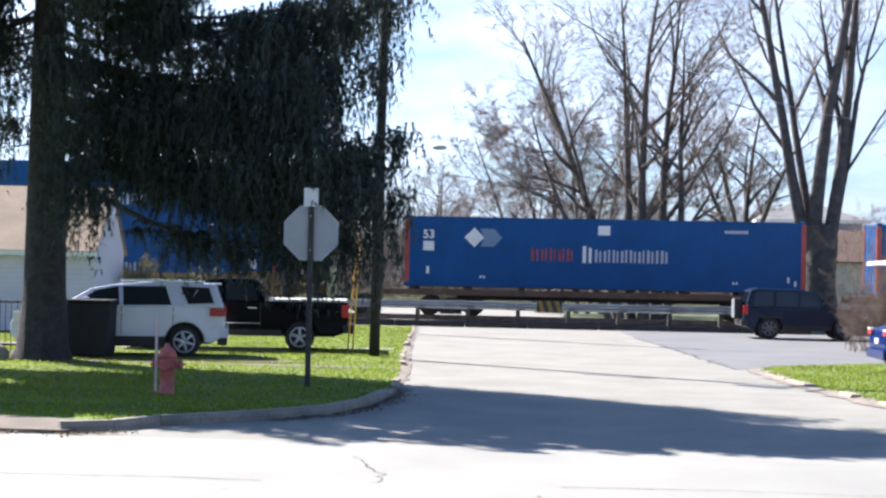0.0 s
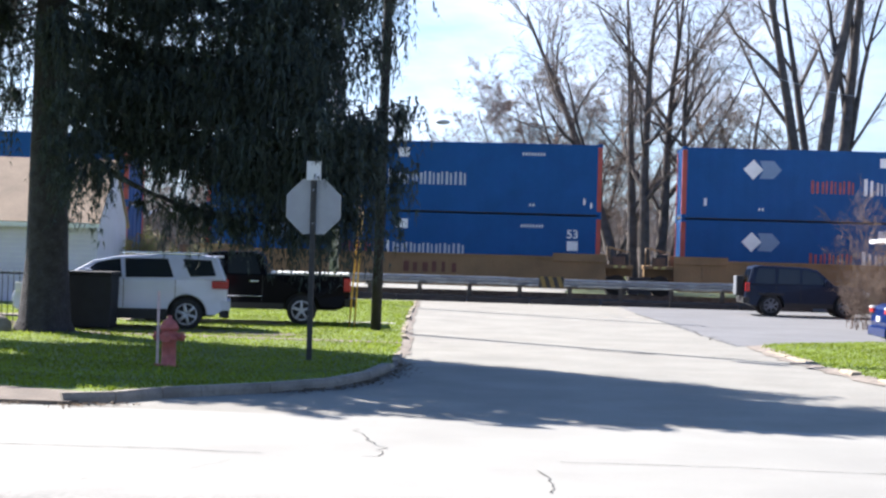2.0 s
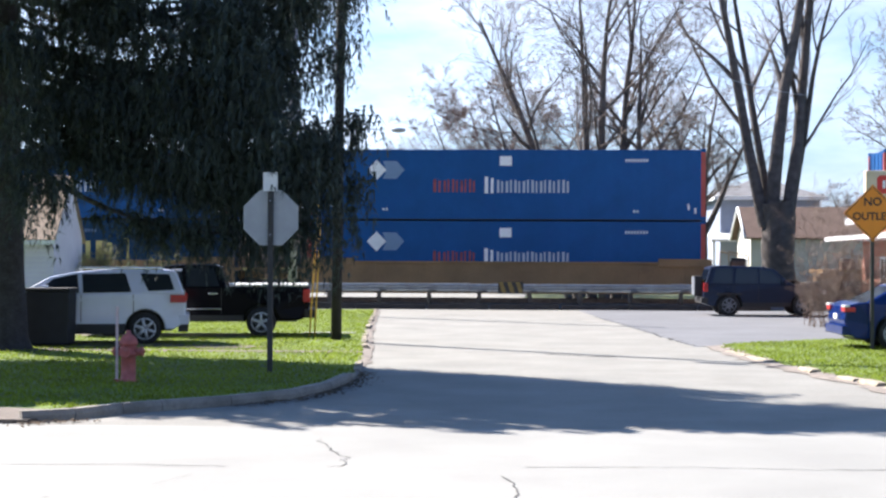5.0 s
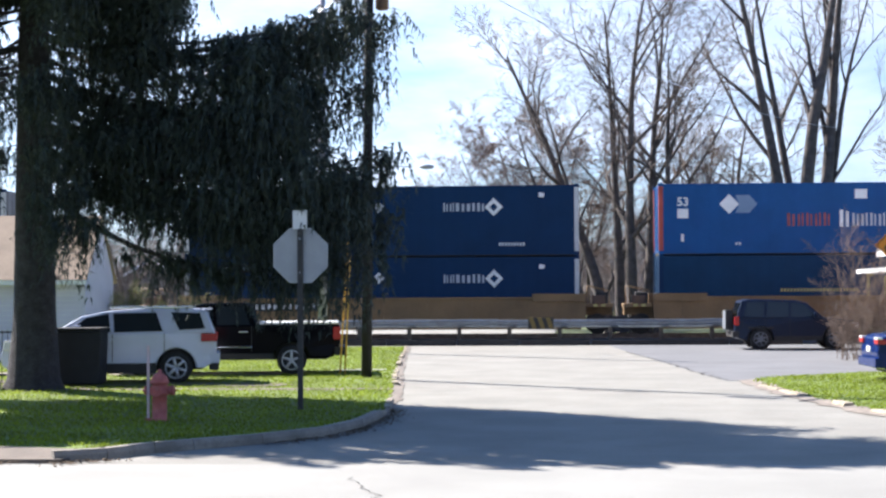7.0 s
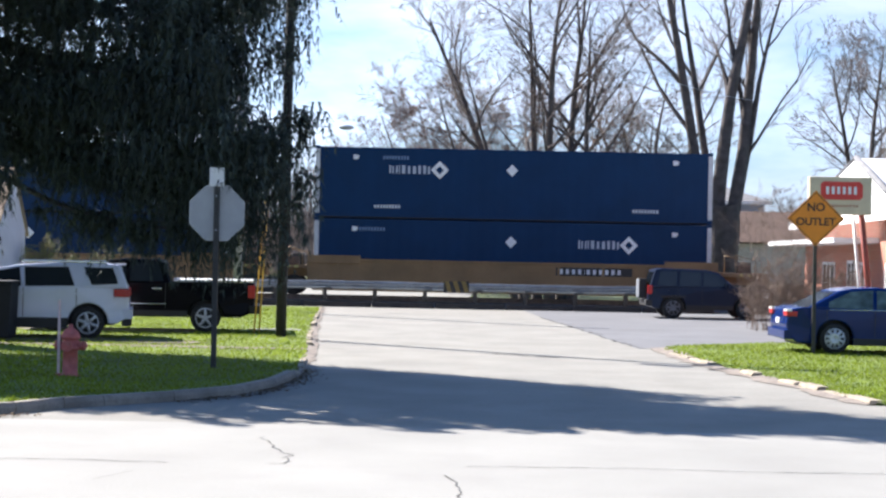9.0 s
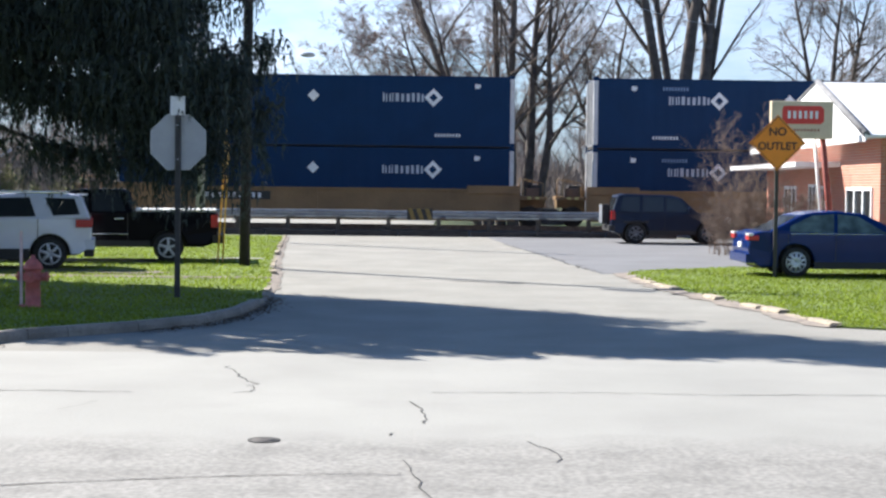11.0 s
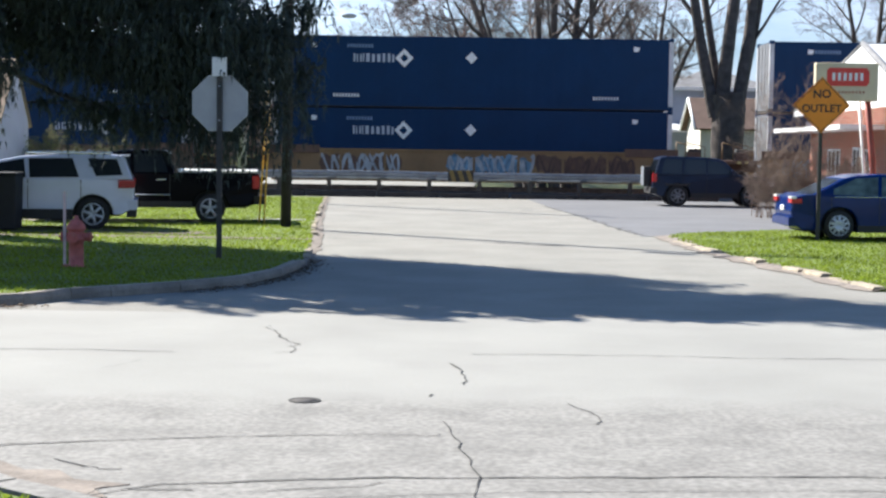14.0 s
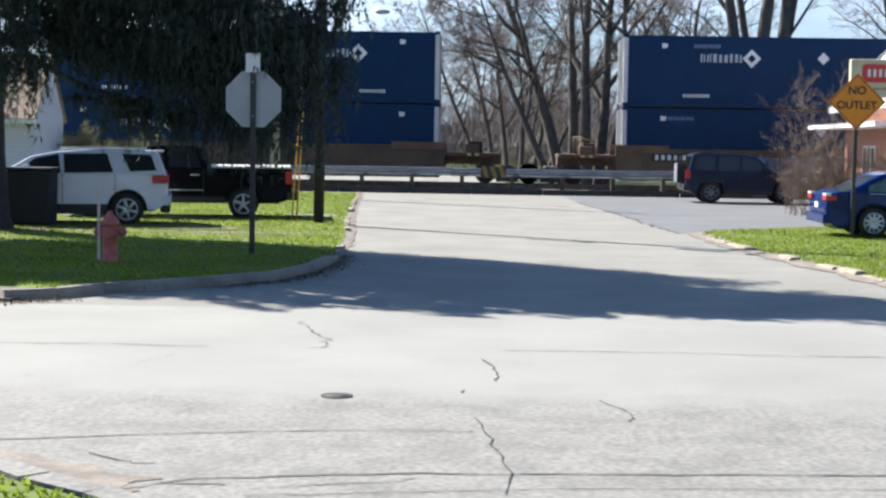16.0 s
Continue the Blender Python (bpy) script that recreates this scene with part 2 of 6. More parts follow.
GREYROOF = mat("grey_shingles", (0.17, 0.17, 0.175), 0.9, vary=0.2, scale=1.5, fine=12, bump=0.3)
METALROOF = mat("white_roof", (0.62, 0.63, 0.64), 0.45, vary=0.04, scale=1)
CREAM = mat("cream_siding", (0.62, 0.59, 0.52), 0.75, vary=0.08, scale=1.5)
GREYWALL = mat("grey_siding", (0.30, 0.30, 0.30), 0.8, vary=0.1, scale=1.5)
IRON = plain("black_iron", (0.015, 0.015, 0.016), 0.5, 0.3)
BIN = mat("blue_black_bin", (0.012, 0.013, 0.017), 0.7, vary=0.25, scale=4)
SIGNRED = mat("red_sign_face", (0.60, 0.05, 0.04), 0.5, vary=0.08)
SIGNCREAM = mat("cream_sign_face", (0.62, 0.53, 0.37), 0.55, vary=0.1)
LEANRED = mat("rusty_red_post", (0.30, 0.07, 0.05), 0.7, vary=0.25, scale=5)


def brick_mat():
    m = mat("red_brick", (0.42, 0.14, 0.08), 0.9, vary=0.2, scale=2, fine=30, bump=0.2)
    n, l = m.node_tree.nodes, m.node_tree.links
    b = n["Principled BSDF"]
    t = n.new("ShaderNodeTexBrick")
    t.inputs["Scale"].default_value = 1.0
    t.inputs["Color1"].default_value, t.inputs["Color2"].default_value = (0.50, 0.17, 0.09, 1), (0.40, 0.125, 0.075, 1)
    t.inputs["Mortar"].default_value = (0.42, 0.36, 0.31, 1)
    t.inputs["Mortar Size"].default_value, t.inputs["Brick Width"].default_value, t.inputs["Row Height"].default_value = 0.009, 0.22, 0.075
    co, sw, cb = n.new("ShaderNodeTexCoord"), n.new("ShaderNodeSeparateXYZ"), n.new("ShaderNodeCombineXYZ")
    ad = n.new("ShaderNodeMath")
    l.new(co.outputs["Object"], sw.inputs[0])
    l.new(sw.outputs[0], ad.inputs[0])
    l.new(sw.outputs[1], ad.inputs[1])
    l.new(ad.outputs[0], cb.inputs[0])
    l.new(sw.outputs[2], cb.inputs[1])
    l.new(cb.outputs[0], t.inputs["Vector"])
    l.new(t.outputs["Color"], b.inputs["Base Color"])
    return m


BRICK = brick_mat()


# ---------------- mesh helpers ----------------
def box(bm, x0, x1, y0, y1, z0, z1):
    v = [bm.verts.new((x, y, z)) for x in (x0, x1) for y in (y0, y1) for z in (z0, z1)]
    for f in ((0, 1, 3, 2), (4, 6, 7, 5), (0, 4, 5, 1), (2, 3, 7, 6), (0, 2, 6, 4), (1, 5, 7, 3)):
        bm.faces.new([v[i] for i in f])
    return bm


def boxes(*bs):
    bm = bmesh.new()
    for b in bs:
        box(bm, *b)
    return bm


def bar(bm, p, q, r, r2=None, n=8):
    """A round bar from p to q."""
    p, q = Vector(p), Vector(q)
    turn = (q - p).to_track_quat("Z", "Y").to_matrix()
    r2 = r if r2 is None else r2
    rings = [[bm.verts.new(c + turn @ Vector((math.cos(2 * math.pi * i / n) * k, math.sin(2 * math.pi * i / n) * k, 0))) for i in range(n)] for c, k in ((p, r), (q, r2))]
    for i in range(n):
        f = bm.faces.new((rings[0][i], rings[0][(i + 1) % n], rings[1][(i + 1) % n], rings[1][i]))
        f.smooth = True
    bm.faces.new(rings[0][::-1])
    bm.faces.new(rings[1])
    return bm


def turned(profile, n=20, axis="Z"):
    """A turned body from (radius, height) pairs."""
    bm = bmesh.new()
    rings = []
    for r, h in profile:
        rings.append([bm.verts.new((r * math.cos(2 * math.pi * i / n), r * math.sin(2 * math.pi * i / n), h)) for i in range(n)])
    for a, b in zip(rings, rings[1:]):
        for i in range(n):
            bm.faces.new((a[i], a[(i + 1) % n], b[(i + 1) % n], b[i])).smooth = True
    bm.faces.new(rings[0][::-1])
    bm.faces.new(rings[-1])
    if axis == "Y":
        bm.transform(Matrix.Rotation(radians(90), 4, "X"))
    return bm


def slab(pts, z0, z1):
    """A level slab over an outline of (x, y)."""
    bm = bmesh.new()
    lo, hi = [bm.verts.new((x, y, z0)) for x, y in pts], [bm.verts.new((x, y, z1)) for x, y in pts]
    bm.faces.new(hi), bm.faces.new(lo[::-1])
    for i in range(len(pts)):
        j = (i + 1) % len(pts)
        bm.faces.new((lo[i], lo[j], hi[j], hi[i]))
    bmesh.ops.recalc_face_normals(bm, faces=bm.faces)
    bmesh.ops.triangulate(bm, faces=[f for f in bm.faces if len(f.verts) > 4])
    return bm


def upright(pts, y0, y1, taper=None):
    """An outline of (x, z) pushed from y0 to y1; taper(x, z) scales the y."""
    bm = bmesh.new()
    k = [taper(x, z) if taper else 1 for x, z in pts]
    a = [bm.verts.new((x, y0 * s, z)) for (x, z), s in zip(pts, k)]
    b = [bm.verts.new((x, y1 * s, z)) for (x, z), s in zip(pts, k)]
    bm.faces.new(a), bm.faces.new(b[::-1])
    for i in range(len(pts)):
        j = (i + 1) % len(pts)
        bm.faces.new((a[j], a[i], b[i], b[j]))
    bmesh.ops.recalc_face_normals(bm, faces=bm.faces)
    bmesh.ops.triangulate(bm, faces=[f for f in bm.faces if len(f.verts) > 4])
    return bm


def mesh_ob(name, bm, material, parent=None, label="", bevel=0.0):
    me = bpy.data.meshes.new(name)
    bm.to_mesh(me)
    bm.free()
    me.materials.append(material)
    ob = new(name, me)
    ob.parent = parent
    if label:
        ob["label"] = label
    if bevel:
        md = ob.modifiers.new("soft_edges", "BEVEL")
        md.width, md.segments, md.limit_method, md.angle_limit = bevel, 2, "ANGLE", radians(35)
    return ob


def part(name, bm, material, parent, label="", bevel=0.0):
    return mesh_ob(name, bm, material, parent, label, bevel)


def raw(name, verts, faces, material, parent=None, label="", smooth=False):
    me = bpy.data.meshes.new(name)
    me.from_pydata([tuple(v) for v in verts], [], [tuple(f) for f in faces])
    me.materials.append(material)
    if smooth:
        me.polygons.foreach_set("use_smooth", [True] * len(me.polygons))
    ob = new(name, me)
    ob.parent = parent
    if label:
        ob["label"] = label
    return ob


def thing(name, m, label, category, group=""):
    ob = new(name)
    ob.empty_display_size = 0.2
    ob.matrix_basis = m
    return tagged(ob, label, category, group)


def structure(name, bm, material, label, category, bevel=0.0):
    return tagged(mesh_ob(name, bm, material, None, "", bevel), label, category, kind="structure")


def words(name, text, size, material, parent, m, label=""):
    cu = bpy.data.curves.new(name, "FONT")
    cu.body, cu.size, cu.align_x, cu.align_y, cu.extrude = text, size, "CENTER", "CENTER", 0.002
    cu.offset = size * 0.022
    cu.materials.append(material)
    ob = new(name, cu)
    ob.parent = parent
    ob.matrix_basis = m
    if label:
        ob["label"] = label
    return ob


# ---------------- ground, street and kerbs ----------------
KERB_L = [(-5.6, 17.75), (-5.05, 18.1), (-4.65, 18.8), (-4.25, 19.2), (-3.5, 19.95), (-2.78, 21.0), (-2.43, 22.3), (-2.3, 24.0), (-2.34, 25.8), (-2.53, 28.9), (-2.75, 32.1), (-3.1, 36.0), (-3.95, 48.5), (-4.4, 55.6)]
KERB_R = [(7.4, 20.6), (6.0, 21.4), (5.62, 24.3), (5.3, 26.1), (4.92, 29.6), (4.72, 33.2), (5.0, 34.6)]
FAR_EDGE = 57.3

structure("ground", slab([(-700, -300), (700, -300), (700, 1500), (-700, 1500)], -0.5, -0.04), FIELD, "patchy spring grass and bare soil reaching the horizon", "ground")
structure("road", slab([(-60, 17.4), (60, 17.4), (60, FAR_EDGE), (-60, FAR_EDGE)], -0.3, 0.0), CHIPSEAL, "pale worn asphalt side road running up to the railway", "road")
structure("street", slab([(-90, 8.0), (-1.1, 8.0), (-1.1, 8.2), (90, 8.2), (90, 17.55), (-90, 17.55)], -0.3, 0.004), CONCRETE, "sun-bleached street with a rougher stained near lane", "road")
structure("pavement", slab([(-1.1, -8), (60, -8), (60, 8.2), (-1.1, 8.2)], -0.3, 0.0), LANE, "pale asphalt drive beside the street", "pavement")
structure("road_beyond", slab([(-16, 66.2), (0.9, 66.2), (2.5, 108), (-22, 108)], -0.3, 0.0), CHIPSEAL, "pale road on the far side of the railway", "road")
structure("parking_apron", slab([(5.0, 34.6), (4.36, 34.0), (4.0, 39.3), (3.28, 50.5), (2.95, FAR_EDGE), (60, FAR_EDGE), (60, 38.4), (12, 37.9), (8.0, 37.4)], -0.3, 0.006), APRON, "blue-grey asphalt parking apron beside the side road", "parking area")


def lawn_area(name, pts, z, label):
    return structure(name, slab(pts, -0.3, z), LAWN, label, "lawn")


NEAR_LAWN = [(-60, -8), (-1.35, -8), (-1.35, 7.1), (-2.1, 7.85), (-2.55, 8.2), (-3.05, 8.68), (-3.8, 9.25), (-6, 9.7), (-60, 9.7)]
LEFT_LAWN = [(x - 0.10, y + 0.08) for x, y in KERB_L] + [(-60, 55.8), (-60, 17.9), (-9.5, 18.6)]
RIGHT_LAWN = [(60, 20.9)] + [(x + 0.10, y + 0.05) for x, y in KERB_R] + [(8.0, 37.3), (12, 37.8), (60, 38.3)]
lawn_area("ground_lawn_west", LEFT_LAWN, 0.04, "mown green corner lawn dappled by spruce shade")
lawn_area("ground_lawn_east", RIGHT_LAWN, 0.03, "mown green lawn strip with a broken stone edge")
lawn_area("ground_lawn_near", NEAR_LAWN, 0.08, "grass verge on the near side of the street")


def inside(p, poly):
    x, y = p
    hit = False
    for i in range(len(poly)):
        (x0, y0), (x1, y1) = poly[i - 1], poly[i]
        if (y0 > y) != (y1 > y) and x < (x1 - x0) * (y - y0) / (y1 - y0) + x0:
            hit = not hit
    return hit


def grass(name, poly, window, count, z, seed, keep_out, label, tall=0.042):
    rng = np.random.RandomState(seed)
    verts, faces = [], []
    x0, x1, y0, y1 = window
    for _ in range(count):
        p = (rng.uniform(x0, x1), y0 + (y1 - y0) * rng.rand() ** 1.5)
        if not inside(p, poly) or keep_out(*p):
            continue
        patch = noise.noise(Vector((p[0] * 0.5, p[1] * 0.5, seed)))
        h = tall * (0.6 + 0.7 * rng.rand() + 0.5 * patch)
        a, w = rng.rand() * 6.28, 0.012 + 0.012 * rng.rand()
        dx, dy, lx, ly = math.cos(a) * w, math.sin(a) * w, rng.normal() * 0.03, rng.normal() * 0.03
        i = len(verts)
        verts += [(p[0] - dx, p[1] - dy, z - 0.01), (p[0] + dx, p[1] + dy, z - 0.01), (p[0] + lx, p[1] + ly, z + h)]
        faces.append((i, i + 1, i + 2))
    return tagged(raw(name, verts, faces, BLADE), label, "grass", kind="stuff")


grass("grass", LEFT_LAWN, (-15, -2.3, 17.9, 55), 90000, 0.04, 3, lambda x, y: 30.72 < y < 30.95 or (y < 19.3 and x < -5.6) or (36.5 < y < 37.3 and x < -6), "mown green grass of the corner lawn")
grass("grass", RIGHT_LAWN, (4.6, 15, 20.8, 38), 42000, 0.03, 5, lambda x, y: False, "mown green grass beside the parking apron")
grass("grass", NEAR_LAWN, (-6, -1.3, 6, 9.7), 9000, 0.08, 6, lambda x, y: False, "grass verge on the near side of the street")

structure("ground_dirt_patch", slab([(-14, 17.7), (-9, 17.62), (-7.2, 17.66), (-5.5, 17.68), (-5.3, 18.2), (-5.6, 18.9), (-7.0, 19.3), (-10, 19.0), (-14, 19.2)], -0.2, 0.047), DIRT, "bare brown dirt at the street edge", "dirt")
structure("ground_path", slab([(-12, 30.6), (-2.75, 30.5), (-2.8, 31.1), (-12, 31.3)], -0.2, 0.047), DIRT, "worn dirt path across the lawn", "path")
structure("ground_gravel_patch", slab([(-3.6, 9.56), (-3.1, 9.2), (-2.75, 8.92), (-2.5, 8.68), (-2.3, 8.44), (-2.0, 8.22), (-1.86, 8.3), (-1.98, 8.5), (-1.8, 8.62), (-2.15, 8.74), (-2.3, 8.98), (-2.5, 8.97), (-2.7, 9.2), (-3.0, 9.32)], -0.1, 0.009), GRIT, "thin spill of brown grit at the near kerb", "gravel")
structure("ground_worn_patch", slab([(-12, 32.0), (-9.4, 31.7), (-7.2, 31.9), (-5.6, 31.6), (-4.9, 32.1), (-5.5, 32.9), (-7.1, 33.2), (-9.0, 33.9), (-12, 34.2)], -0.2, 0.054), DIRT, "worn soil showing through the lawn", "dirt")
structure("pavement_slab", slab([(-4.9, 38.2), (-3.6, 38.2), (-3.6, 38.8), (-4.9, 38.8)], -0.2, 0.056), CONCRETE, "small pale concrete slab in the grass", "slab")
structure("pavement_drive", slab([(-30, 36.0), (-6.0, 36.2), (-6.0, 37.6), (-30, 38.0)], -0.2, 0.050), GRIT, "worn dirt driveway under the parked vehicles", "driveway")


def kerb_run(name, pts, h, w, label, seed, broken=False, stone=KERB):
    """A kerb of separate cast lengths along a line."""
    rng = np.random.RandomState(seed)
    base = thing(name, pose(0, 0, 0), label, "kerb")
    base["kind"] = "structure"
    line = [Vector((*p, 0)) for p in pts]
    for a, b in zip(line, line[1:]):
        n = max(1, round((b - a).length / (1.0 if broken else 1.5)))
        for i in range(n):
            p, q = a.lerp(b, i / n), a.lerp(b, (i + 1) / n)
            d = (q - p).normalized()
            side = Vector((-d.y, d.x, 0)) * w
            if broken:
                if rng.rand() < 0.18:
                    continue
                p, q = p + d * rng.uniform(0.02, 0.2), q - d * rng.uniform(0.02, 0.15)
                p += side * rng.normal() * 0.12
            else:
                p, q = p + d * 0.006, q - d * 0.006
            top = h * (1 + (rng.normal() * 0.4 if broken else 0.0))
            bm = bmesh.new()
            prof = [(0, -0.25), (0.0, top * 0.55), (0.18, top), (1.0, top), (1.0, -0.25)]
            rings = [[bm.verts.new(c + side * u + Vector((0, 0, z))) for u, z in prof] for c in (p, q)]
            for j in range(len(prof)):
                k = (j + 1) % len(prof)
                bm.faces.new((rings[0][j], rings[0][k], rings[1][k], rings[1][j]))
            bm.faces.new(rings[0]), bm.faces.new(rings[1])
            bmesh.ops.recalc_face_normals(bm, faces=bm.faces)
            part("kerb_stone", bm, stone, base)
    return base


CORNER = [p for p in KERB_L if p[1] < 24.5]
kerb_run("kerb_west", CORNER, 0.135, 0.15, "grey weathered concrete kerb rounding the corner", 1)
kerb_run("kerb_west_sunk", [p for p in KERB_L if p[1] > 23.5], 0.058, 0.13, "sunken stone edging half buried in the lawn", 4, broken=True, stone=TANSTONE)
kerb_run("kerb_east", [(x, y) for x, y in KERB_R][::-1][1:], 0.055, 0.19, "broken low stone edging along the lawn", 2, broken=True, stone=TANSTONE)


def verge(name, pts, width, label, seed, side=1):
    """A ragged strip of bare soil along an edge."""
    rng = np.random.RandomState(seed)
    fine = []
    for (x0, y0), (x1, y1) in zip(pts, pts[1:]):
        n = max(2, int(math.hypot(x1 - x0, y1 - y0) / 0.35))
        fine += [(x0 + (x1 - x0) * i / n, y0 + (y1 - y0) * i / n) for i in range(n)]
    outer = [(x - side * width * rng.uniform(0.15, 1.0), y) for x, y in fine]
    inner = [(x + side * width * rng.uniform(0.2, 1.1), y) for x, y in fine]
    bm = bmesh.new()
    a, b = [bm.verts.new((*q, 0.012)) for q in outer], [bm.verts.new((*q, 0.046)) for q in inner]
    for i in range(len(a) - 1):
        f = bm.faces.new((a[i], b[i], b[i + 1], a[i + 1]))
        f.normal_update()
        if f.normal.z < 0:
            f.normal_flip()
    return structure(name, bm, GRIT, label, "dirt")


verge("ground_verge_east", KERB_R[1:], 0.32, "ragged strip of bare tan soil along the lawn edge", 7)
verge("ground_verge_west", [p for p in KERB_L if 23.9 < p[1]], 0.16, "ragged strip of bare soil beside the sunken edging", 9, -1)


def leaf_litter(pts, width, count, seed, label):
    """Dead leaves and grit swept against a kerb."""
    rng = np.random.RandomState(seed)
    verts, faces = [], []
    for _ in range(count):
        k = rng.randint(len(pts) - 1)
        u = rng.rand()
        x = pts[k][0] + (pts[k + 1][0] - pts[k][0]) * u + abs(rng.normal()) * width
        y = pts[k][1] + (pts[k + 1][1] - pts[k][1]) * u - abs(rng.normal()) * width
        a, r = rng.rand() * 6.283, rng.uniform(0.012, 0.04)
        i = len(verts)
        for j in range(4):
            verts.append((x + math.cos(a + 1.571 * j) * r * (1 if j % 2 else 0.55), y + math.sin(a + 1.571 * j) * r * (1 if j % 2 else 0.55), 0.012 + 0.025 * rng.rand()))
        faces.append((i, i + 1, i + 2, i + 3))
    return tagged(raw("leaf_litter", verts, faces, LITTER), label, "leaves", kind="stuff")


leaf_litter([p for p in KERB_L if 19.5 < p[1] < 26], 0.16, 700, 11, "brown dead leaves swept into the gutter")
leaf_litter([(-9.0, 17.7), (-7.2, 17.75), (-5.6, 17.75), (-5.05, 18.05)], 0.2, 350, 12, "brown dead leaves on the bare street edge")
kerb_run("kerb_near", [(-9.0, 9.95), (-5.9, 9.95), (-3.65, 9.5), (-2.83, 8.89), (-2.35, 8.4), (-1.92, 8.08), (-1.12, 7.3), (-1.1, 5.0)][::-1], 0.09, 0.24, "pale concrete kerb on the near side", 3, stone=CONCRETE)


def crack_line(pts, width, seed, wander=0.05):
    rng = np.random.RandomState(seed)
    fine = []
    for (x0, y0), (x1, y1) in zip(pts, pts[1:]):
        n = max(2, int(math.hypot(x1 - x0, y1 - y0) / 0.15))
        for i in range(n):
            fine.append((x0 + (x1 - x0) * i / n + rng.normal() * wander * 0.5, y0 + (y1 - y0) * i / n + rng.normal() * wander * 0.5))
    bm = bmesh.new()
    prev = None
    for i, (x, y) in enumerate(fine):
        j = min(i + 1, len(fine) - 1)
        d = Vector((fine[j][0] - fine[max(0, i - 1)][0], fine[j][1] - fine[max(0, i - 1)][1]))
        d = d.normalized() if d.length > 1e-6 else Vector((1, 0))
        w = width * rng.uniform(0.14, 0.46)
        now = [bm.verts.new((x - d.y * w, y + d.x * w, 0.010)), bm.verts.new((x + d.y * w, y - d.x * w, 0.010))]
        if prev:
            bm.faces.new((prev[0], prev[1], now[1], now[0]))
        prev = now
    for f in bm.faces:
        if f.normal.z < 0:
            f.normal_flip()
    return bm


cracks = tagged(new("road_cracks"), "dark cracks and tar seams across the street", "cracks", kind="structure")
CRACK_LINES = [
    ([(-1.93, 16.32), (-1.79, 15.84), (-1.68, 15.38), (-1.48, 14.88), (-1.47, 14.22), (-1.76, 14.18)], 0.030, 0.06),
    ([(-9, 14.1), (-4.5, 14.18), (-3.46, 14.25), (-2.39, 14.17)], 0.036, 0.02),
    ([(-3.7, 12.21), (-3.63, 12.46)], 0.014, 0.03),
    ([(-2.96, 13.03), (-2.72, 13.78)], 0.012, 0.03),
    ([(0.23, 14.31), (1.89, 14.39), (2.94, 14.31), (3.84, 14.36), (8, 14.4)], 0.034, 0.02),
    ([(0.04, 13.69), (0.14, 13.29), (0.17, 12.96), (0.15, 12.5), (0.17, 12.35)], 0.034, 0.05),
    ([(-0.13, 11.86), (-0.07, 12.04)], 0.05, 0.02),
    ([(-0.02, 10.8), (0.06, 10.17), (0.13, 9.62), (0.21, 8.96), (0.2, 8.63), (0.15, 8.2)], 0.022, 0.022),
    ([(0.93, 11.57), (1.05, 11.27), (1.13, 10.88), (0.97, 10.58)], 0.022, 0.05),
    ([(-6, 9.3), (-3.07, 9.64), (-2.39, 9.85), (-1.49, 10.08), (-0.55, 10.25), (-0.05, 10.22), (0.0, 10.37)], 0.040, 0.015),
    ([(-2.59, 8.12), (-2.01, 8.28), (-1.83, 8.47), (-1.63, 8.63), (-1.13, 8.75), (-0.48, 8.89), (0.53, 8.96), (2.46, 9.12), (7, 9.1)], 0.044, 0.012),
    ([(-1.8, 8.5), (-1.48, 8.53), (-1.36, 8.47)], 0.03, 0.015),
    ([(-1.27, 8.41), (-0.78, 8.6), (-0.46, 8.66), (-0.28, 8.88)], 0.024, 0.012),
    ([(-1.28, 8.24), (-0.13, 8.46), (0.51, 8.58), (2.36, 8.73), (6, 8.75)], 0.022, 0.01),
    ([(-2.43, 9.31), (-2.16, 9.12), (-2.05, 9.02), (-1.84, 8.98)], 0.028, 0.03),
    ([(-1.99, 8.28), (-1.94, 8.53), (-1.86, 8.61)], 0.02, 0.02),
    ([(-2.48, 31.8), (-1.06, 31.6), (0.58, 31.3), (1.7, 30.6), (3.2, 30.0), (4.8, 29.6)], 0.055, 0.05),
    ([(0.9, 31.1), (1.7, 30.6), (2.5, 30.3)], 0.20, 0.05),
    ([(3.2, 50.6), (3.9, 42), (4.05, 38.6), (4.4, 34.2)], 0.09, 0.14),
    ([(-2.0, 52.0), (-1.7, 51.8), (-1.2, 51.8)], 0.3, 0.05),
]
for i, (pts, w, wander) in enumerate(CRACK_LINES):
    part("crack", crack_line(pts, w * 0.72, 10 + i, wander), TAR, cracks)
cover = thing("manhole_cover", pose(-1.08, 11.58, 0.005), "small dark iron valve cover sunk in the street", "manhole cover")
part("frame", turned([(0.125, 0.0), (0.125, 0.006), (0.105, 0.008), (0.10, 0.003)], 24), TAR, cover)
part("lid", turned([(0.098, 0.0), (0.098, 0.005), (0.02, 0.006)], 24), UNDER, cover)

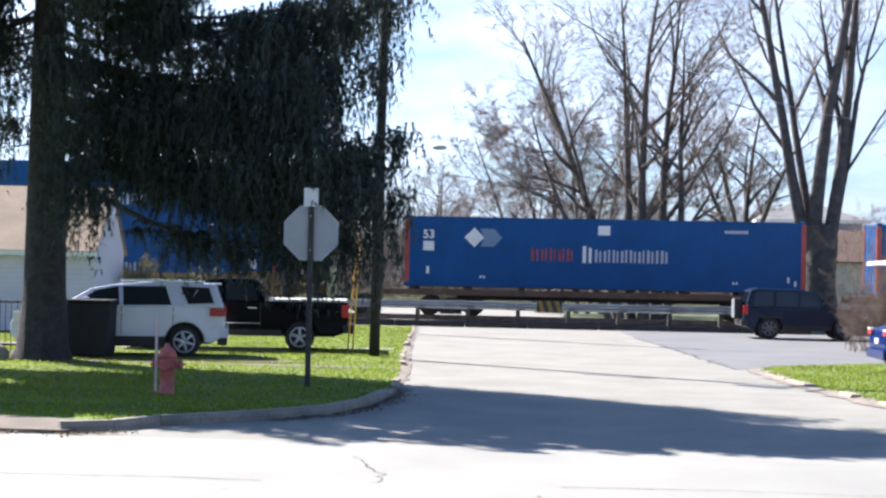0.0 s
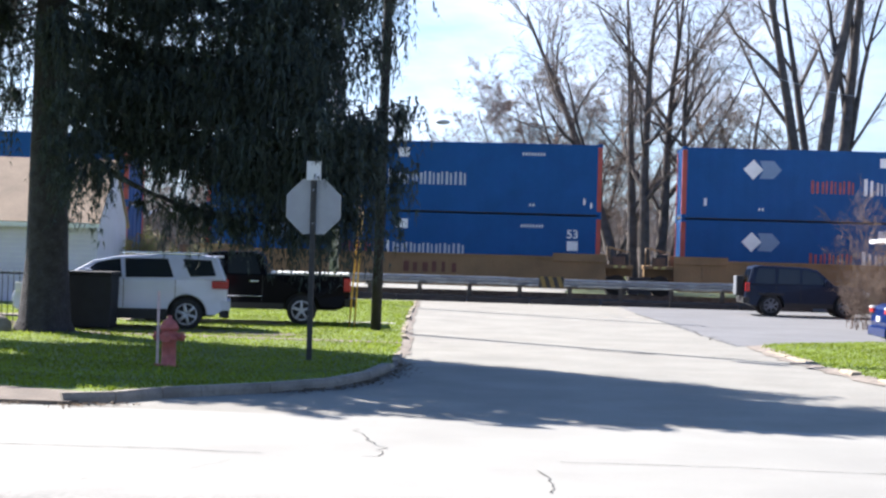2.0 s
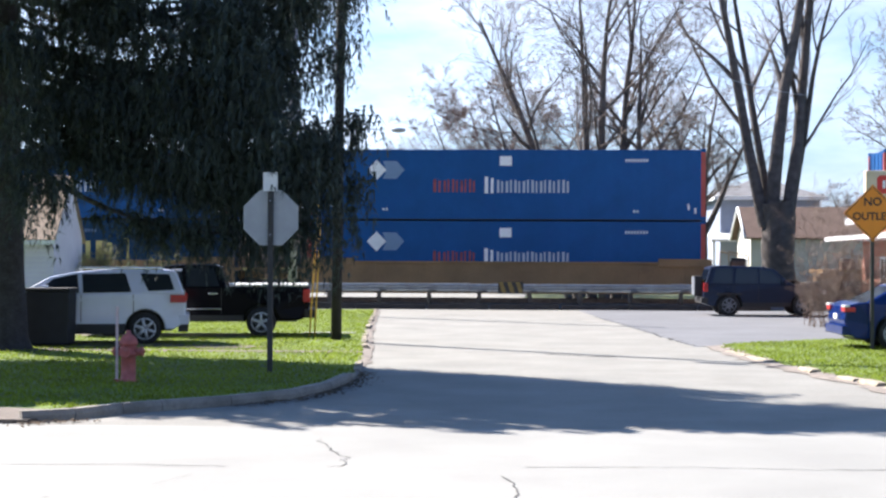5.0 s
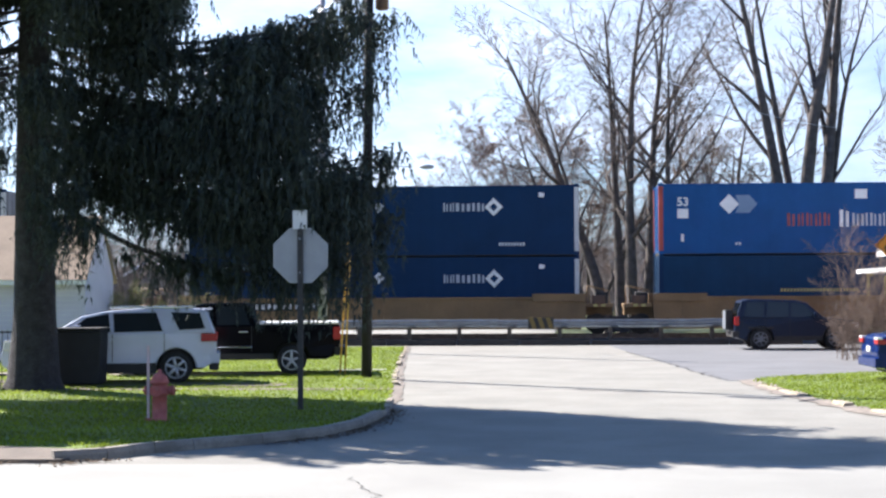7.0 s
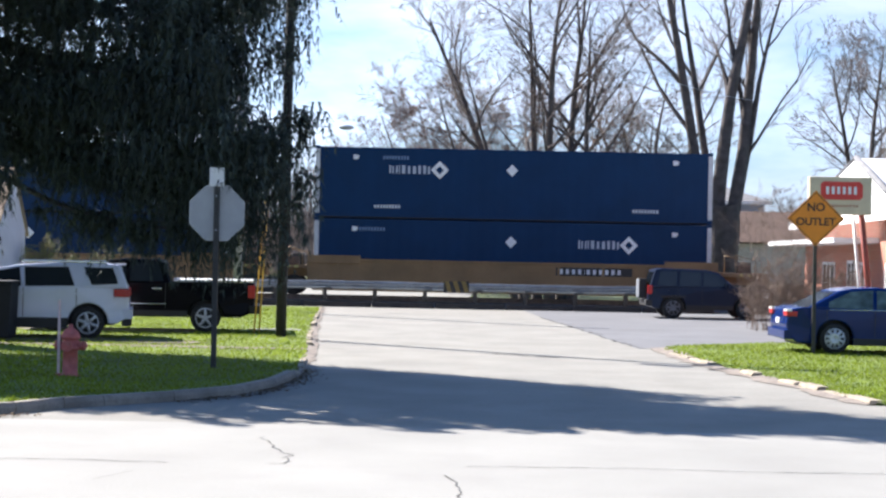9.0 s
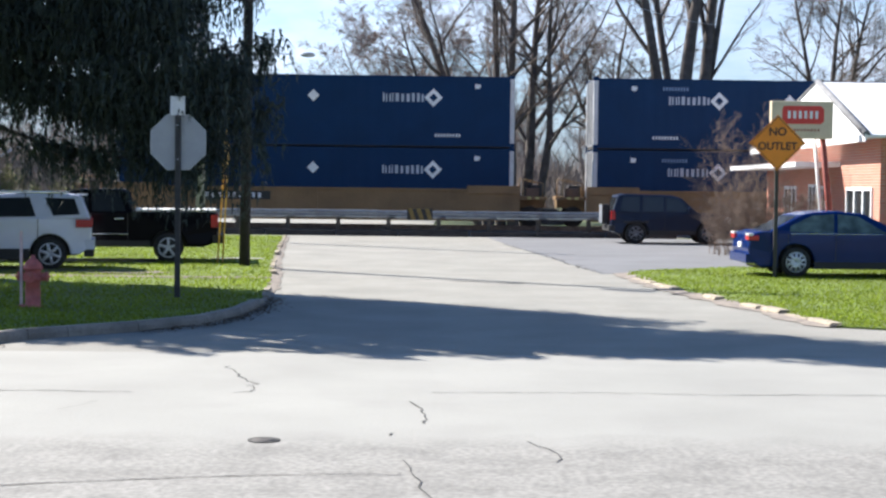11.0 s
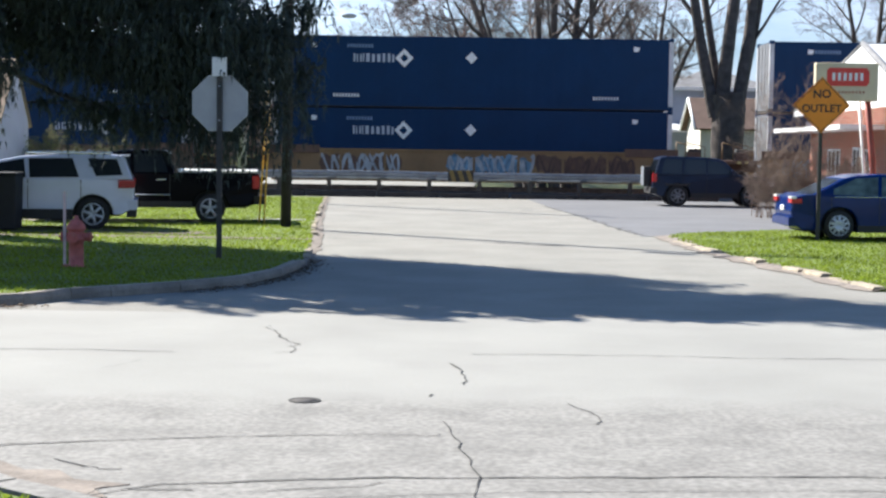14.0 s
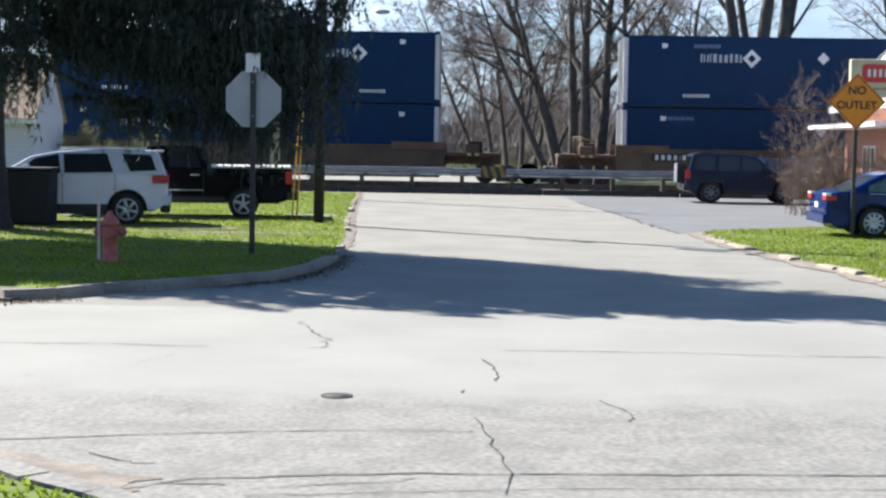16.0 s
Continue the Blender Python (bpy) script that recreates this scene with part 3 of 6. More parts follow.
# ---------------- railway ----------------
TRACK_Y = 63.3
bal = bmesh.new()
prof = [(FAR_EDGE + 1.6, -0.1), (FAR_EDGE + 2.6, 0.02), (TRACK_Y - 1.5, 0.10), (TRACK_Y + 1.5, 0.10), (TRACK_Y + 3.2, -0.02), (TRACK_Y + 3.6, -0.1)]
ringa = [bal.verts.new((-320, y, z)) for y, z in prof]
ringb = [bal.verts.new((320, y, z)) for y, z in prof]
for i in range(len(prof) - 1):
    bal.faces.new((ringa[i], ringb[i], ringb[i + 1], ringa[i + 1]))
bmesh.ops.recalc_face_normals(bal, faces=bal.faces)
structure("track_bed", bal, BALLAST, "dark grey ballast bed under the railway", "ballast")
for k in (-0.75, 0.75):
    r = tagged(new("rail"), "rusty steel rail with a worn top", "rail", "rails", "structure")
    part("rail_head", boxes((-320, 320, TRACK_Y + k - 0.036, TRACK_Y + k + 0.036, 0.235, 0.275), (-320, 320, TRACK_Y + k - 0.01, TRACK_Y + k + 0.01, 0.13, 0.235), (-320, 320, TRACK_Y + k - 0.07, TRACK_Y + k + 0.07, 0.11, 0.13)), STEEL, r)
tie_bm = boxes((-0.11, 0.11, -1.3, 1.3, -0.1, 0.12))
tie_me = None
track_ties = tagged(new("sleepers"), "dark timber sleepers under the rails", "sleepers", kind="structure")
for i in range(120):
    if tie_me is None:
        first = part("sleeper", tie_bm, POSTW, track_ties)
        tie_me = first.data
        first.location = (-32.0, TRACK_Y, 0)
    else:
        o = new("sleeper", tie_me)
        o.parent, o.location = track_ties, (-32.0 + i * 0.56, TRACK_Y, 0)


# ---------------- the train ----------------
SPEED = 16.224
MOVERS = []  # thing, place along the train, height


def letter_bars(name, parent, material, x, z, height, widths, gap, y=-1.305, label="", deep=0.006):
    """A word drawn as plain upright bars, from x to the right; fine print stays joined."""
    fine = bmesh.new()
    for i, w in enumerate(widths):
        lo, hi = z - height / 2, z + height / 2
        if w < 0.18:
            box(fine, x, x + w * 0.75, y - deep, y, lo, hi)
        else:
            for q, (a, b) in enumerate(((0.0, 0.36), (0.62, 0.90))):
                cut = height * 0.10 * ((i + q) % 2)
                part(name, boxes((x + w * a, x + w * b, y - deep, y, lo, hi - cut)), material, parent, label)
        x += w + gap
    if fine.verts:
        ob = part(name, fine, material, parent, label)
        ob["kind"] = "stuff"
        return ob
    fine.free()
    return parent


def lozenge(cx, cz, r, hole=0.0, y=-1.305, deep=0.006):
    bm = bmesh.new()
    outer = [(cx - r, cz), (cx, cz - r), (cx + r, cz), (cx, cz + r)]
    if not hole:
        bm.free()
        return upright(outer, y - deep, y)
    inner = [(cx - hole, cz), (cx, cz - hole), (cx + hole, cz), (cx, cz + hole)]
    for yy in (y - deep, y):
        o, n = [bm.verts.new((a, yy, b)) for a, b in outer], [bm.verts.new((a, yy, b)) for a, b in inner]
        for i in range(4):
            bm.faces.new((o[i], o[(i + 1) % 4], n[(i + 1) % 4], n[i]))
    bmesh.ops.recalc_face_normals(bm, faces=bm.faces)
    return bm


CL, CH, CW = 16.15, 2.896, 2.6
SHELLS = {}


def container_shell(paint, posts):
    """Meshes of a 53 foot container, shared by all of one colour. Its origin is the bottom at its rear end, in the middle of its width."""
    key = (paint.name, posts.name)
    if key in SHELLS:
        return SHELLS[key]
    out = []
    h = CW / 2
    for s in (-1, 1):
        bm = bmesh.new()
        n = 132
        x0, x1 = 0.18, CL - 0.18
        cols = []
        for i in range(n + 1):
            y = s * (h - (0.014 if (i // 2) % 2 else 0.010))
            cols.append([bm.verts.new((x0 + (x1 - x0) * i / n, y, z)) for z in (0.16, CH - 0.12)])
        for a, b in zip(cols, cols[1:]):
            bm.faces.new((a[0], b[0], b[1], a[1]) if s < 0 else (a[0], a[1], b[1], b[0]))
        out.append(("side_panel", bm, paint))
    out.append(("roof", boxes((0.05, CL - 0.05, -h + 0.03, h - 0.03, CH - 0.09, CH - 0.05)), paint))
    out.append(("floor", boxes((0.05, CL - 0.05, -h + 0.08, h - 0.08, -0.004, 0.15)), UNDER))
    for s in (-1, 1):
        out.append(("top_rail", boxes((0.18, CL - 0.18, min(s * h, s * (h - 0.09)), max(s * h, s * (h - 0.09)), CH - 0.14, CH - 0.045)), paint))
        out.append(("bottom_rail", boxes((0.18, CL - 0.18, min(s * h, s * (h - 0.1)), max(s * h, s * (h - 0.1)), 0.03, 0.16)), paint))
        for e in (0, 1):
            xa = e * (CL - 0.18)
            out.append(("corner_post", boxes((xa, xa + 0.18, min(s * h, s * (h - 0.16)), max(s * h, s * (h - 0.16)), 0.16, CH - 0.14)), posts))
            for z0, z1 in ((0.0, 0.16), (CH - 0.14, CH)):
                out.append(("corner_casting", boxes((xa - 0.004, xa + 0.184, min(s * (h + 0.004), s * (h - 0.16)), max(s * (h + 0.004), s * (h - 0.16)), z0, z1)), paint))
    for e in (0, 1):
        xa = 0.03 if e == 0 else CL - 0.07
        bs = [(xa, xa + 0.04, -h + 0.16, h - 0.16, 0.1, CH - 0.08)]
        for q in (-0.9, -0.3, 0.3, 0.9):
            xb = xa - 0.025 if e == 0 else xa + 0.04
            bs.append((xb, xb + 0.025, q - 0.02, q + 0.02, 0.15, CH - 0.12))
        out.append(("end_wall", boxes(*bs), DOORGREY if posts is ENDWHITE else paint))
    done = []
    for n, b, m in out:
        me = bpy.data.meshes.new(n)
        b.to_mesh(me)
        b.free()
        me.materials.append(m)
        done.append((n, me))
    SHELLS[key] = done
    return done


def container(style, s_left, z, words_at=0.3, box_at=None):
    paint, posts, label = {
        "blue": (BLUE, ORANGE, "blue steel freight container with orange-red end posts and white lettering"),
        "navy": (NAVY, ENDWHITE, "navy blue freight container with white end posts and diamond mark"),
        "teal": (TEAL, NAVY, "dark blue freight container with gold lettering in brackets"),
    }[style]
    c = thing("freight_container", pose(s_left, TRACK_Y, z), label, "container", "containers on the train")
    for n, me in container_shell(paint, posts):
        o = new(n, me)
        o.parent = c
    if style == "blue":
        letter_bars("lettering", c, DECALRED, 0.318 * CL, 1.38, 0.52, [0.33] + [0.26] * 4, 0.085, label="faded red lettering bars")
        letter_bars("lettering", c, DECAL, 0.447 * CL, 1.41, 0.68, [0.40], 0.07, label="white lettering bars")
        letter_bars("lettering", c, DECALMID, 0.478 * CL, 1.36, 0.52, [0.28, 0.28, 0.26, 0.28, 0.27, 0.27, 0.29, 0.12, 0.29], 0.075, label="white lettering bars")
        part("logo", lozenge(0.175 * CL, 2.02, 0.40), DECAL, c, "white diamond mark")
        part("logo_tail", upright([(0.19 * CL, 1.66), (0.225 * CL, 1.66), (0.245 * CL, 2.02), (0.225 * CL, 2.38), (0.19 * CL, 2.38), (0.2 * CL, 2.02)], -1.308, -1.304), DECALGREY, c, "grey arrow mark")
        part("placard", boxes((0.485 * CL, 0.515 * CL, -1.31, -1.304, 2.2, 2.58)), DECAL, c)
        letter_bars("small_print", c, DECAL, 0.80 * CL, 2.42, 0.12, [0.09] * 8, 0.03)
        if box_at is not None:
            words("number", "53", 0.48, DECAL, c, pose(box_at * CL, -1.312, 2.11, 90), "white painted number")
            part("placard", boxes((box_at * CL - 0.22, box_at * CL + 0.22, -1.31, -1.304, 1.46, 1.84)), DECAL, c)
        letter_bars("small_print", c, DECAL, 0.19 * CL, 0.42, 0.10, [0.1, 0.1], 0.03)
        letter_bars("small_print", c, DECAL, 0.82 * CL, 0.36, 0.10, [0.1, 0.1], 0.03)
        part("placard", boxes((0.055 * CL, 0.062 * CL, -1.31, -1.304, 0.52, 0.82)), DECAL, c)
        part("placard", boxes((0.955 * CL, 0.960 * CL, -1.31, -1.304, 0.42, 0.66)), DECAL, c)
        part("placard", boxes((0.972 * CL, 0.977 * CL, -1.31, -1.304, 0.28, 0.50)), DECAL, c)
    elif style == "navy":
        x = words_at * CL - 1.15
        letter_bars("lettering", c, DECALMID, x, 1.98, 0.34, [0.20, 0.18, 0.38, 0.36, 0.30], 0.065, label="white lettering bars")
        part("logo", lozenge(x + 2.05, 1.98, 0.37, 0.17), DECAL, c, "white diamond ring mark")
        part("placard", lozenge(0.495 * CL, 2.02, 0.24), DECAL, c)
        letter_bars("small_print", c, DECALGREY, (words_at if words_at < 0.5 else 0.2) * CL - 1.4, 2.45, 0.14, [0.09] * 9, 0.03)
        letter_bars("small_print", c, DECAL, 0.15 * CL, 0.46, 0.13, [0.09] * 9, 0.03)
        letter_bars("small_print", c, DECAL, 0.80 * CL, 0.46, 0.13, [0.09] * 9, 0.03)
        part("placard", upright([(0.90 * CL, 2.36), (0.912 * CL, 2.36), (0.915 * CL, 2.52), (0.90 * CL, 2.56)], -1.31, -1.304), DECAL, c)
        part("placard", upright([(0.095 * CL, 2.36), (0.107 * CL, 2.36), (0.11 * CL, 2.52), (0.095 * CL, 2.56)], -1.31, -1.304), DECAL, c)
    else:
        letter_bars("lettering", c, DECALGOLD, 0.554 * CL, 1.58, 0.84, [0.70, 0.70, 0.74], 0.16, label="gold lettering bars")
        for x, t in ((0.515 * CL, 1), (0.742 * CL, -1)):
            part("bracket", boxes((x - 0.05, x + 0.05, -1.311, -1.304, 1.06, 2.1), (min(x, x + t * 0.22), max(x, x + t * 0.22), -1.31, -1.304, 2.01, 2.1), (min(x, x + t * 0.22), max(x, x + t * 0.22), -1.31, -1.304, 1.06, 1.15)), DECALGOLD, c)
        letter_bars("small_print", c, DECALGOLD, 0.30 * CL, 1.45, 0.12, [0.1] * 24, 0.03)
        letter_bars("small_print", c, DECALGREY, 0.6 * CL, 2.42, 0.12, [0.1] * 8, 0.03)
    MOVERS.append((c, s_left, z))
    return c


WELL_Z = 0.58


def graffiti(parent, seed, x0, x1, colours):
    """Sprayed tangles on a railcar's side: a worn backing and crossing strokes with no writing in them."""
    rng = np.random.RandomState(seed)
    for layer, m in enumerate(colours):
        bm = bmesh.new()
        y = -1.427 - 0.004 * layer
        x = x0
        while x < x1 - 0.2:
            w, top, low = rng.uniform(0.38, 0.62), rng.uniform(1.50, 1.68), rng.uniform(0.72, 0.92)
            if layer == 0:
                k = 14
                pts = [(x + w * 0.5 + w * 0.62 * math.cos(6.283 * i / k) * rng.uniform(0.8, 1.15), (top + low) / 2 + (top - low) * 0.5 * math.sin(6.283 * i / k) * rng.uniform(0.7, 1.1)) for i in range(k)]
                bm.faces.new([bm.verts.new((a, y - 0.0004 * (len(bm.faces) % 5), min(1.69, max(0.66, b)))) for a, b in pts])
            else:
                turns = rng.uniform(0.6, 1.3)
                a0, thick = rng.rand() * 6.283, rng.uniform(0.035, 0.065)
                prev = None
                for i in range(15):
                    u = i / 14
                    a = a0 + 6.283 * turns * u
                    c = Vector((x + w * 0.5 + w * 0.42 * math.cos(a), (top + low) / 2 + (top - low) * 0.44 * math.sin(a * 1.5 + a0)))
                    d = Vector((-math.sin(a), math.cos(a * 1.5 + a0)))
                    d = d.normalized() if d.length > 1e-6 else Vector((1, 0))
                    now = [bm.verts.new((c.x - d.y * thick, y - 0.0004 * (i % 7), c.y + d.x * thick)), bm.verts.new((c.x + d.y * thick, y - 0.0004 * (i % 7), c.y - d.x * thick))]
                    if prev:
                        bm.faces.new((prev[0], prev[1], now[1], now[0]))
                    prev = now
            x += w * rng.uniform(0.75, 1.0)
        part("spray_paint", bm, m, parent, "sprayed graffiti shapes")["kind"] = "stuff"


def well_car(s_left, before, after, sprayed=None, plate=None, dark_ends=False, bars=None):
    """One well of an articulated car; before and after: metres to the truck centres past its ends."""
    c = thing("well_car", pose(s_left, TRACK_Y, 0), "yellow steel double-stack well car with rusty dirt" if not dark_ends else "yellow and brown well car with graffiti on its side", "rail car", "well cars of the train")
    L = CL + 0.3
    end_mat = BROWNCAR if dark_ends else YELLOW
    side_mat = DIRTYSHADEYELLOW if dark_ends == 2 else YELLOW
    for s in (-1, 1):
        part("side_plate", boxes((-0.25, L - 0.05, min(s * 1.35, s * 1.42), max(s * 1.35, s * 1.42), 0.64, 1.70)), side_mat, c)
        part("top_chord", boxes((-0.25, L - 0.05, min(s * 1.33, s * 1.47), max(s * 1.33, s * 1.47), 1.70, 1.80)), side_mat, c, bevel=0.015)
        part("bottom_chord", boxes((-0.05, L - 0.25, min(s * 1.30, s * 1.48), max(s * 1.30, s * 1.48), 0.50, 0.64)), side_mat, c, bevel=0.015)
        for i in range(9):
            x = 0.9 + i * 1.8
            part("stiffener", boxes((x, x + 0.10, min(s * 1.42, s * 1.46), max(s * 1.42, s * 1.46), 0.64, 1.70)), side_mat, c)
        for x0, x1 in ((-0.25, 1.9), (CL - 1.9, L - 0.05)):
            part("end_sill", boxes((x0, x1, min(s * 1.34, s * 1.49), max(s * 1.34, s * 1.49), 1.60, 1.93)), end_mat, c, bevel=0.015)
    part("well_floor", boxes((0.0, CL, -1.34, 1.34, 0.50, 0.56)), UNDER, c)
    for x0, x1 in ((-before + 0.25, -0.25), (L - 0.05, CL + after - 0.25)):
        bm = boxes((x0, x1, -0.55, 0.55, 1.05, 1.45), (min(x0, x1), max(x0, x1), -1.3, 1.3, 1.38, 1.52))
        part("end_platform", bm, end_mat, c)
        xm = (x0 + x1) / 2
        for q in (-1.25, 1.25):
            rm = bmesh.new()
            bar(rm, (xm - 0.4, q, 1.5), (xm - 0.4, q, 2.25), 0.02)
            bar(rm, (xm + 0.4, q, 1.5), (xm + 0.4, q, 2.05), 0.02)
            bar(rm, (xm - 0.4, q, 2.25), (xm + 0.4, q, 2.05), 0.02)
            part("handrail", rm, YELLOW, c)
        part("brake_cylinder", boxes((xm - 0.3, xm + 0.25, -1.2, -0.75, 1.52, 1.86)), BROWNCAR, c, bevel=0.03)
        part("brake_valve", boxes((xm - 0.1, xm + 0.4, -0.4, 0.1, 1.52, 1.98)), UNDER, c, bevel=0.03)
        for dx in (-0.16, 0.16):
            part("reflector", boxes((xm + dx - 0.08, xm + dx + 0.08, -1.325, -1.30, 1.40, 1.50)), DECALGOLD, c)
    for xc, own in ((-before, before > 2.4), (CL + after, True)):
        if not own:
            continue
        t = part("bogie_frame", boxes((xc - 1.15, xc + 1.15, -1.08, -0.95, 0.48, 0.82), (xc - 1.15, xc + 1.15, 0.95, 1.08, 0.48, 0.82), (xc - 0.25, xc + 0.25, -1.0, 1.0, 0.5, 1.0), (xc - 0.45, xc + 0.45, -1.12, -0.93, 0.36, 0.95)), UNDER, c, bevel=0.02)
        for dx in (-0.89, 0.89):
            w = bmesh.new()
            for q in (-0.76, 0.76):
                bar(w, (xc + dx, q - 0.07, 0.70), (xc + dx, q + 0.07, 0.70), 0.42, n=24)
            bar(w, (xc + dx, -0.8, 0.70), (xc + dx, 0.8, 0.70), 0.08)
            part("wheelset", w, UNDER, t)
    if plate is not None:
        part("number_panel", boxes((plate * CL - 1.55, plate * CL + 1.55, -1.445, -1.42, 1.28, 1.62)), BLACKPLATE, c)
        letter_bars("number_bars", c, DECAL, plate * CL - 1.4, 1.45, 0.2, [0.17] * 4 + [0.02] + [0.17] * 6, 0.08, y=-1.447)
    if bars is not None:
        letter_bars("lettering", c, MAROON, bars * CL - 1.25, 1.24, 0.42, [0.62, 0.62, 0.66], 0.16, y=-1.424, label="faded maroon lettering bars")
    if sprayed:
        for seed, x0, x1, cols in sprayed:
            graffiti(c, seed, x0 * CL, x1 * CL, cols)
    MOVERS.append((c, s_left, 0))
    return c


def flat_car(s_left, before, after):
    """A low spine car under a single container."""
    c = thing("flat_car", pose(s_left, TRACK_Y, 0), "dark low flat car carrying one container", "rail car", "flat cars of the train")
    part("spine", boxes((-before + 0.2, CL + after - 0.2, -0.35, 0.35, 0.95, 1.32)), UNDER, c)
    for s in (-1, 1):
        part("side_beam", boxes((-0.9, CL + 0.9, min(s * 1.18, s * 1.34), max(s * 1.18, s * 1.34), 1.12, 1.36)), BROWNCAR, c, bevel=0.02)
    for i in range(8):
        x = 0.2 + i * (CL - 0.6) / 7
        part("cross_bearer", boxes((x, x + 0.25, -1.3, 1.3, 1.30, 1.47)), UNDER, c)
    for xc in (-before, CL + after):
        t = part("bogie_frame", boxes((xc - 1.15, xc + 1.15, -1.08, -0.95, 0.48, 0.82), (xc - 1.15, xc + 1.15, 0.95, 1.08, 0.48, 0.82), (xc - 0.25, xc + 0.25, -1.0, 1.0, 0.5, 1.0), (xc - 0.45, xc + 0.45, -1.12, -0.93, 0.36, 0.95)), UNDER, c, bevel=0.02)
        for dx in (-0.89, 0.89):
            w = bmesh.new()
            for q in (-0.76, 0.76):
                bar(w, (xc + dx, q - 0.07, 0.70), (xc + dx, q + 0.07, 0.70), 0.42, n=24)
            bar(w, (xc + dx, -0.8, 0.70), (xc + dx, 0.8, 0.70), 0.08)
            part("wheelset", w, UNDER, t)
    MOVERS.append((c, s_left, 0))


Z1, Z2 = WELL_Z, WELL_Z + CH + 0.015
UNITS = [  # left end, lower, upper: (style, words, number box), before, after, spray, panel, maroon bars, dark
    (-26.82, ("blue", 0.3, 0.932), ("blue", 0.3, 0.932), 1.61, 2.5, None, 0.72, None, False),
    (-46.19, ("blue", 0.3, 0.93), ("blue", 0.3, 0.06), 1.65, 1.61, None, None, 0.585, False),
    (-65.65, ("blue", 0.3, 0.06), ("blue", 0.3, None), 2.7, 1.65, None, 0.29, None, False),
    (-88.93, ("blue", 0.3, None), ("blue", 0.3, None), 1.61, 2.7, None, None, None, False),
    (-108.3, ("teal", 0.3, None), ("blue", 0.3, 0.06), 1.61, 1.61, None, None, 0.59, False),
    (-127.67, ("navy", 0.731, None), ("navy", 0.731, None), 2.8, 1.61, None, 0.27, None, False),
    (-151.35, ("navy", 0.736, None), ("navy", 0.257, None), 1.73, 2.8, None, 0.705, None, False),
    (-170.97, ("navy", 0.261, None), ("navy", 0.261, None), 1.6, 1.73, None, None, 0.6, False),
    (-190.33, ("navy", 0.74, None), ("navy", 0.74, None), 2.9, 1.6, None, 0.3, None, False),
    (-214.26, ("navy", 0.743, None), ("navy", 0.743, None), 1.93, 2.9, [(1, 0.04, 0.44, "a"), (7, 0.44, 0.56, "e"), (2, 0.56, 0.9, "a")], None, None, True),
    (-234.28, ("navy", 0.271, None), ("navy", 0.271, None), 1.75, 1.93, [(3, 0.12, 0.32, "b"), (4, 0.44, 0.64, "d"), (8, 0.66, 0.90, "e")], None, None, True),
    (-253.94, ("navy", 0.741, None), ("navy", 0.262, None), 2.8, 1.75, [(5, 0.30, 0.62, "c"), (6, 0.62, 0.80, "b")], 0.17, None, 2),
    (-277.5, ("navy", 0.265, None), ("navy", 0.74, None), 1.7, 2.8, None, None, None, 2),
]
for s0 in (13.5, -5.44):
    flat_car(s0, -1.9, -1.9)
    container("blue", s0, 1.475, 0.3, 0.06)
PALETTE = {"a": [SPRAYBLUE, SPRAYDARK, SPRAYSKY], "b": [BROWNCAR, SPRAYWHITE], "c": [SPRAYBLUE, SPRAYDARK, SPRAYBLUE], "d": [SPRAYSKY, SPRAYBLUE, SPRAYWHITE], "e": [BROWNCAR, SPRAYBROWN]}
for s0, low, up, before, after, spray, plate, bars, dark in UNITS:
    well_car(s0, before, after, [(a, b, c, PALETTE[d]) for a, b, c, d in spray] if spray else None, plate, dark, bars)
    for spec, z in ((low, Z1), (up, Z2)):
        if spec:
            container(spec[0], s0, z, spec[1], spec[2])

# ---------------- guardrail ----------------
GY = 57.9
rail_g = thing("guardrail", pose(0, 0, 0), "galvanised steel guardrail on posts closing the road end", "guardrail")
w_prof = [(0.0, 0.0), (-0.05, 0.04), (-0.08, 0.09), (-0.03, 0.155), (-0.08, 0.22), (-0.05, 0.27), (0.0, 0.31)]
x = -24.0
while x < 7.6:
    x2 = min(x + 3.81, 7.75)
    bm = bmesh.new()
    lift = 0.66 + 0.012 * math.sin(x * 2.1)
    ra = [bm.verts.new((x, GY + dy, lift + dz)) for dy, dz in w_prof]
    rb = [bm.verts.new((x2 + 0.02, GY + dy - 0.004, lift + dz)) for dy, dz in w_prof]
    for i in range(len(w_prof) - 1):
        bm.faces.new((ra[i], rb[i], rb[i + 1], ra[i + 1]))
    bmesh.ops.solidify(bm, geom=bm.faces[:], thickness=0.006)
    part("beam", bm, GALV, rail_g)
    x = x2
for i in range(17):
    px = -23.6 + i * 1.905
    part("post", boxes((px - 0.08, px + 0.08, GY + 0.01, GY + 0.2, -0.4, 0.93)), POSTW, rail_g, bevel=0.01)
part("end_marker", boxes((7.62, 7.86, GY - 0.16, GY + 0.02, 0.25, 1.12)), SIGNWHITE, rail_g, "white guardrail end cap", bevel=0.02)
# low near-black beams that draw the dark band below the guardrail
edging = tagged(new("road_edging"), "row of low dark beams along the road end", "edging", kind="structure")
rng_t = random.Random(17)
tx = -23.5
while tx < 8.4:
    tl = rng_t.uniform(2.3, 2.7)
    timber = part("timber", boxes((-tl / 2, tl / 2, -0.12, 0.12, -0.1, 0.20 + rng_t.uniform(-0.02, 0.03))), UNDER, edging, bevel=0.02)
    timber.matrix_basis = pose(tx + tl / 2, FAR_EDGE + 0.22 + rng_t.uniform(-0.03, 0.03), 0, 0, 0, rng_t.uniform(-0.6, 0.6))
    tx += tl + rng_t.uniform(0.02, 0.08)
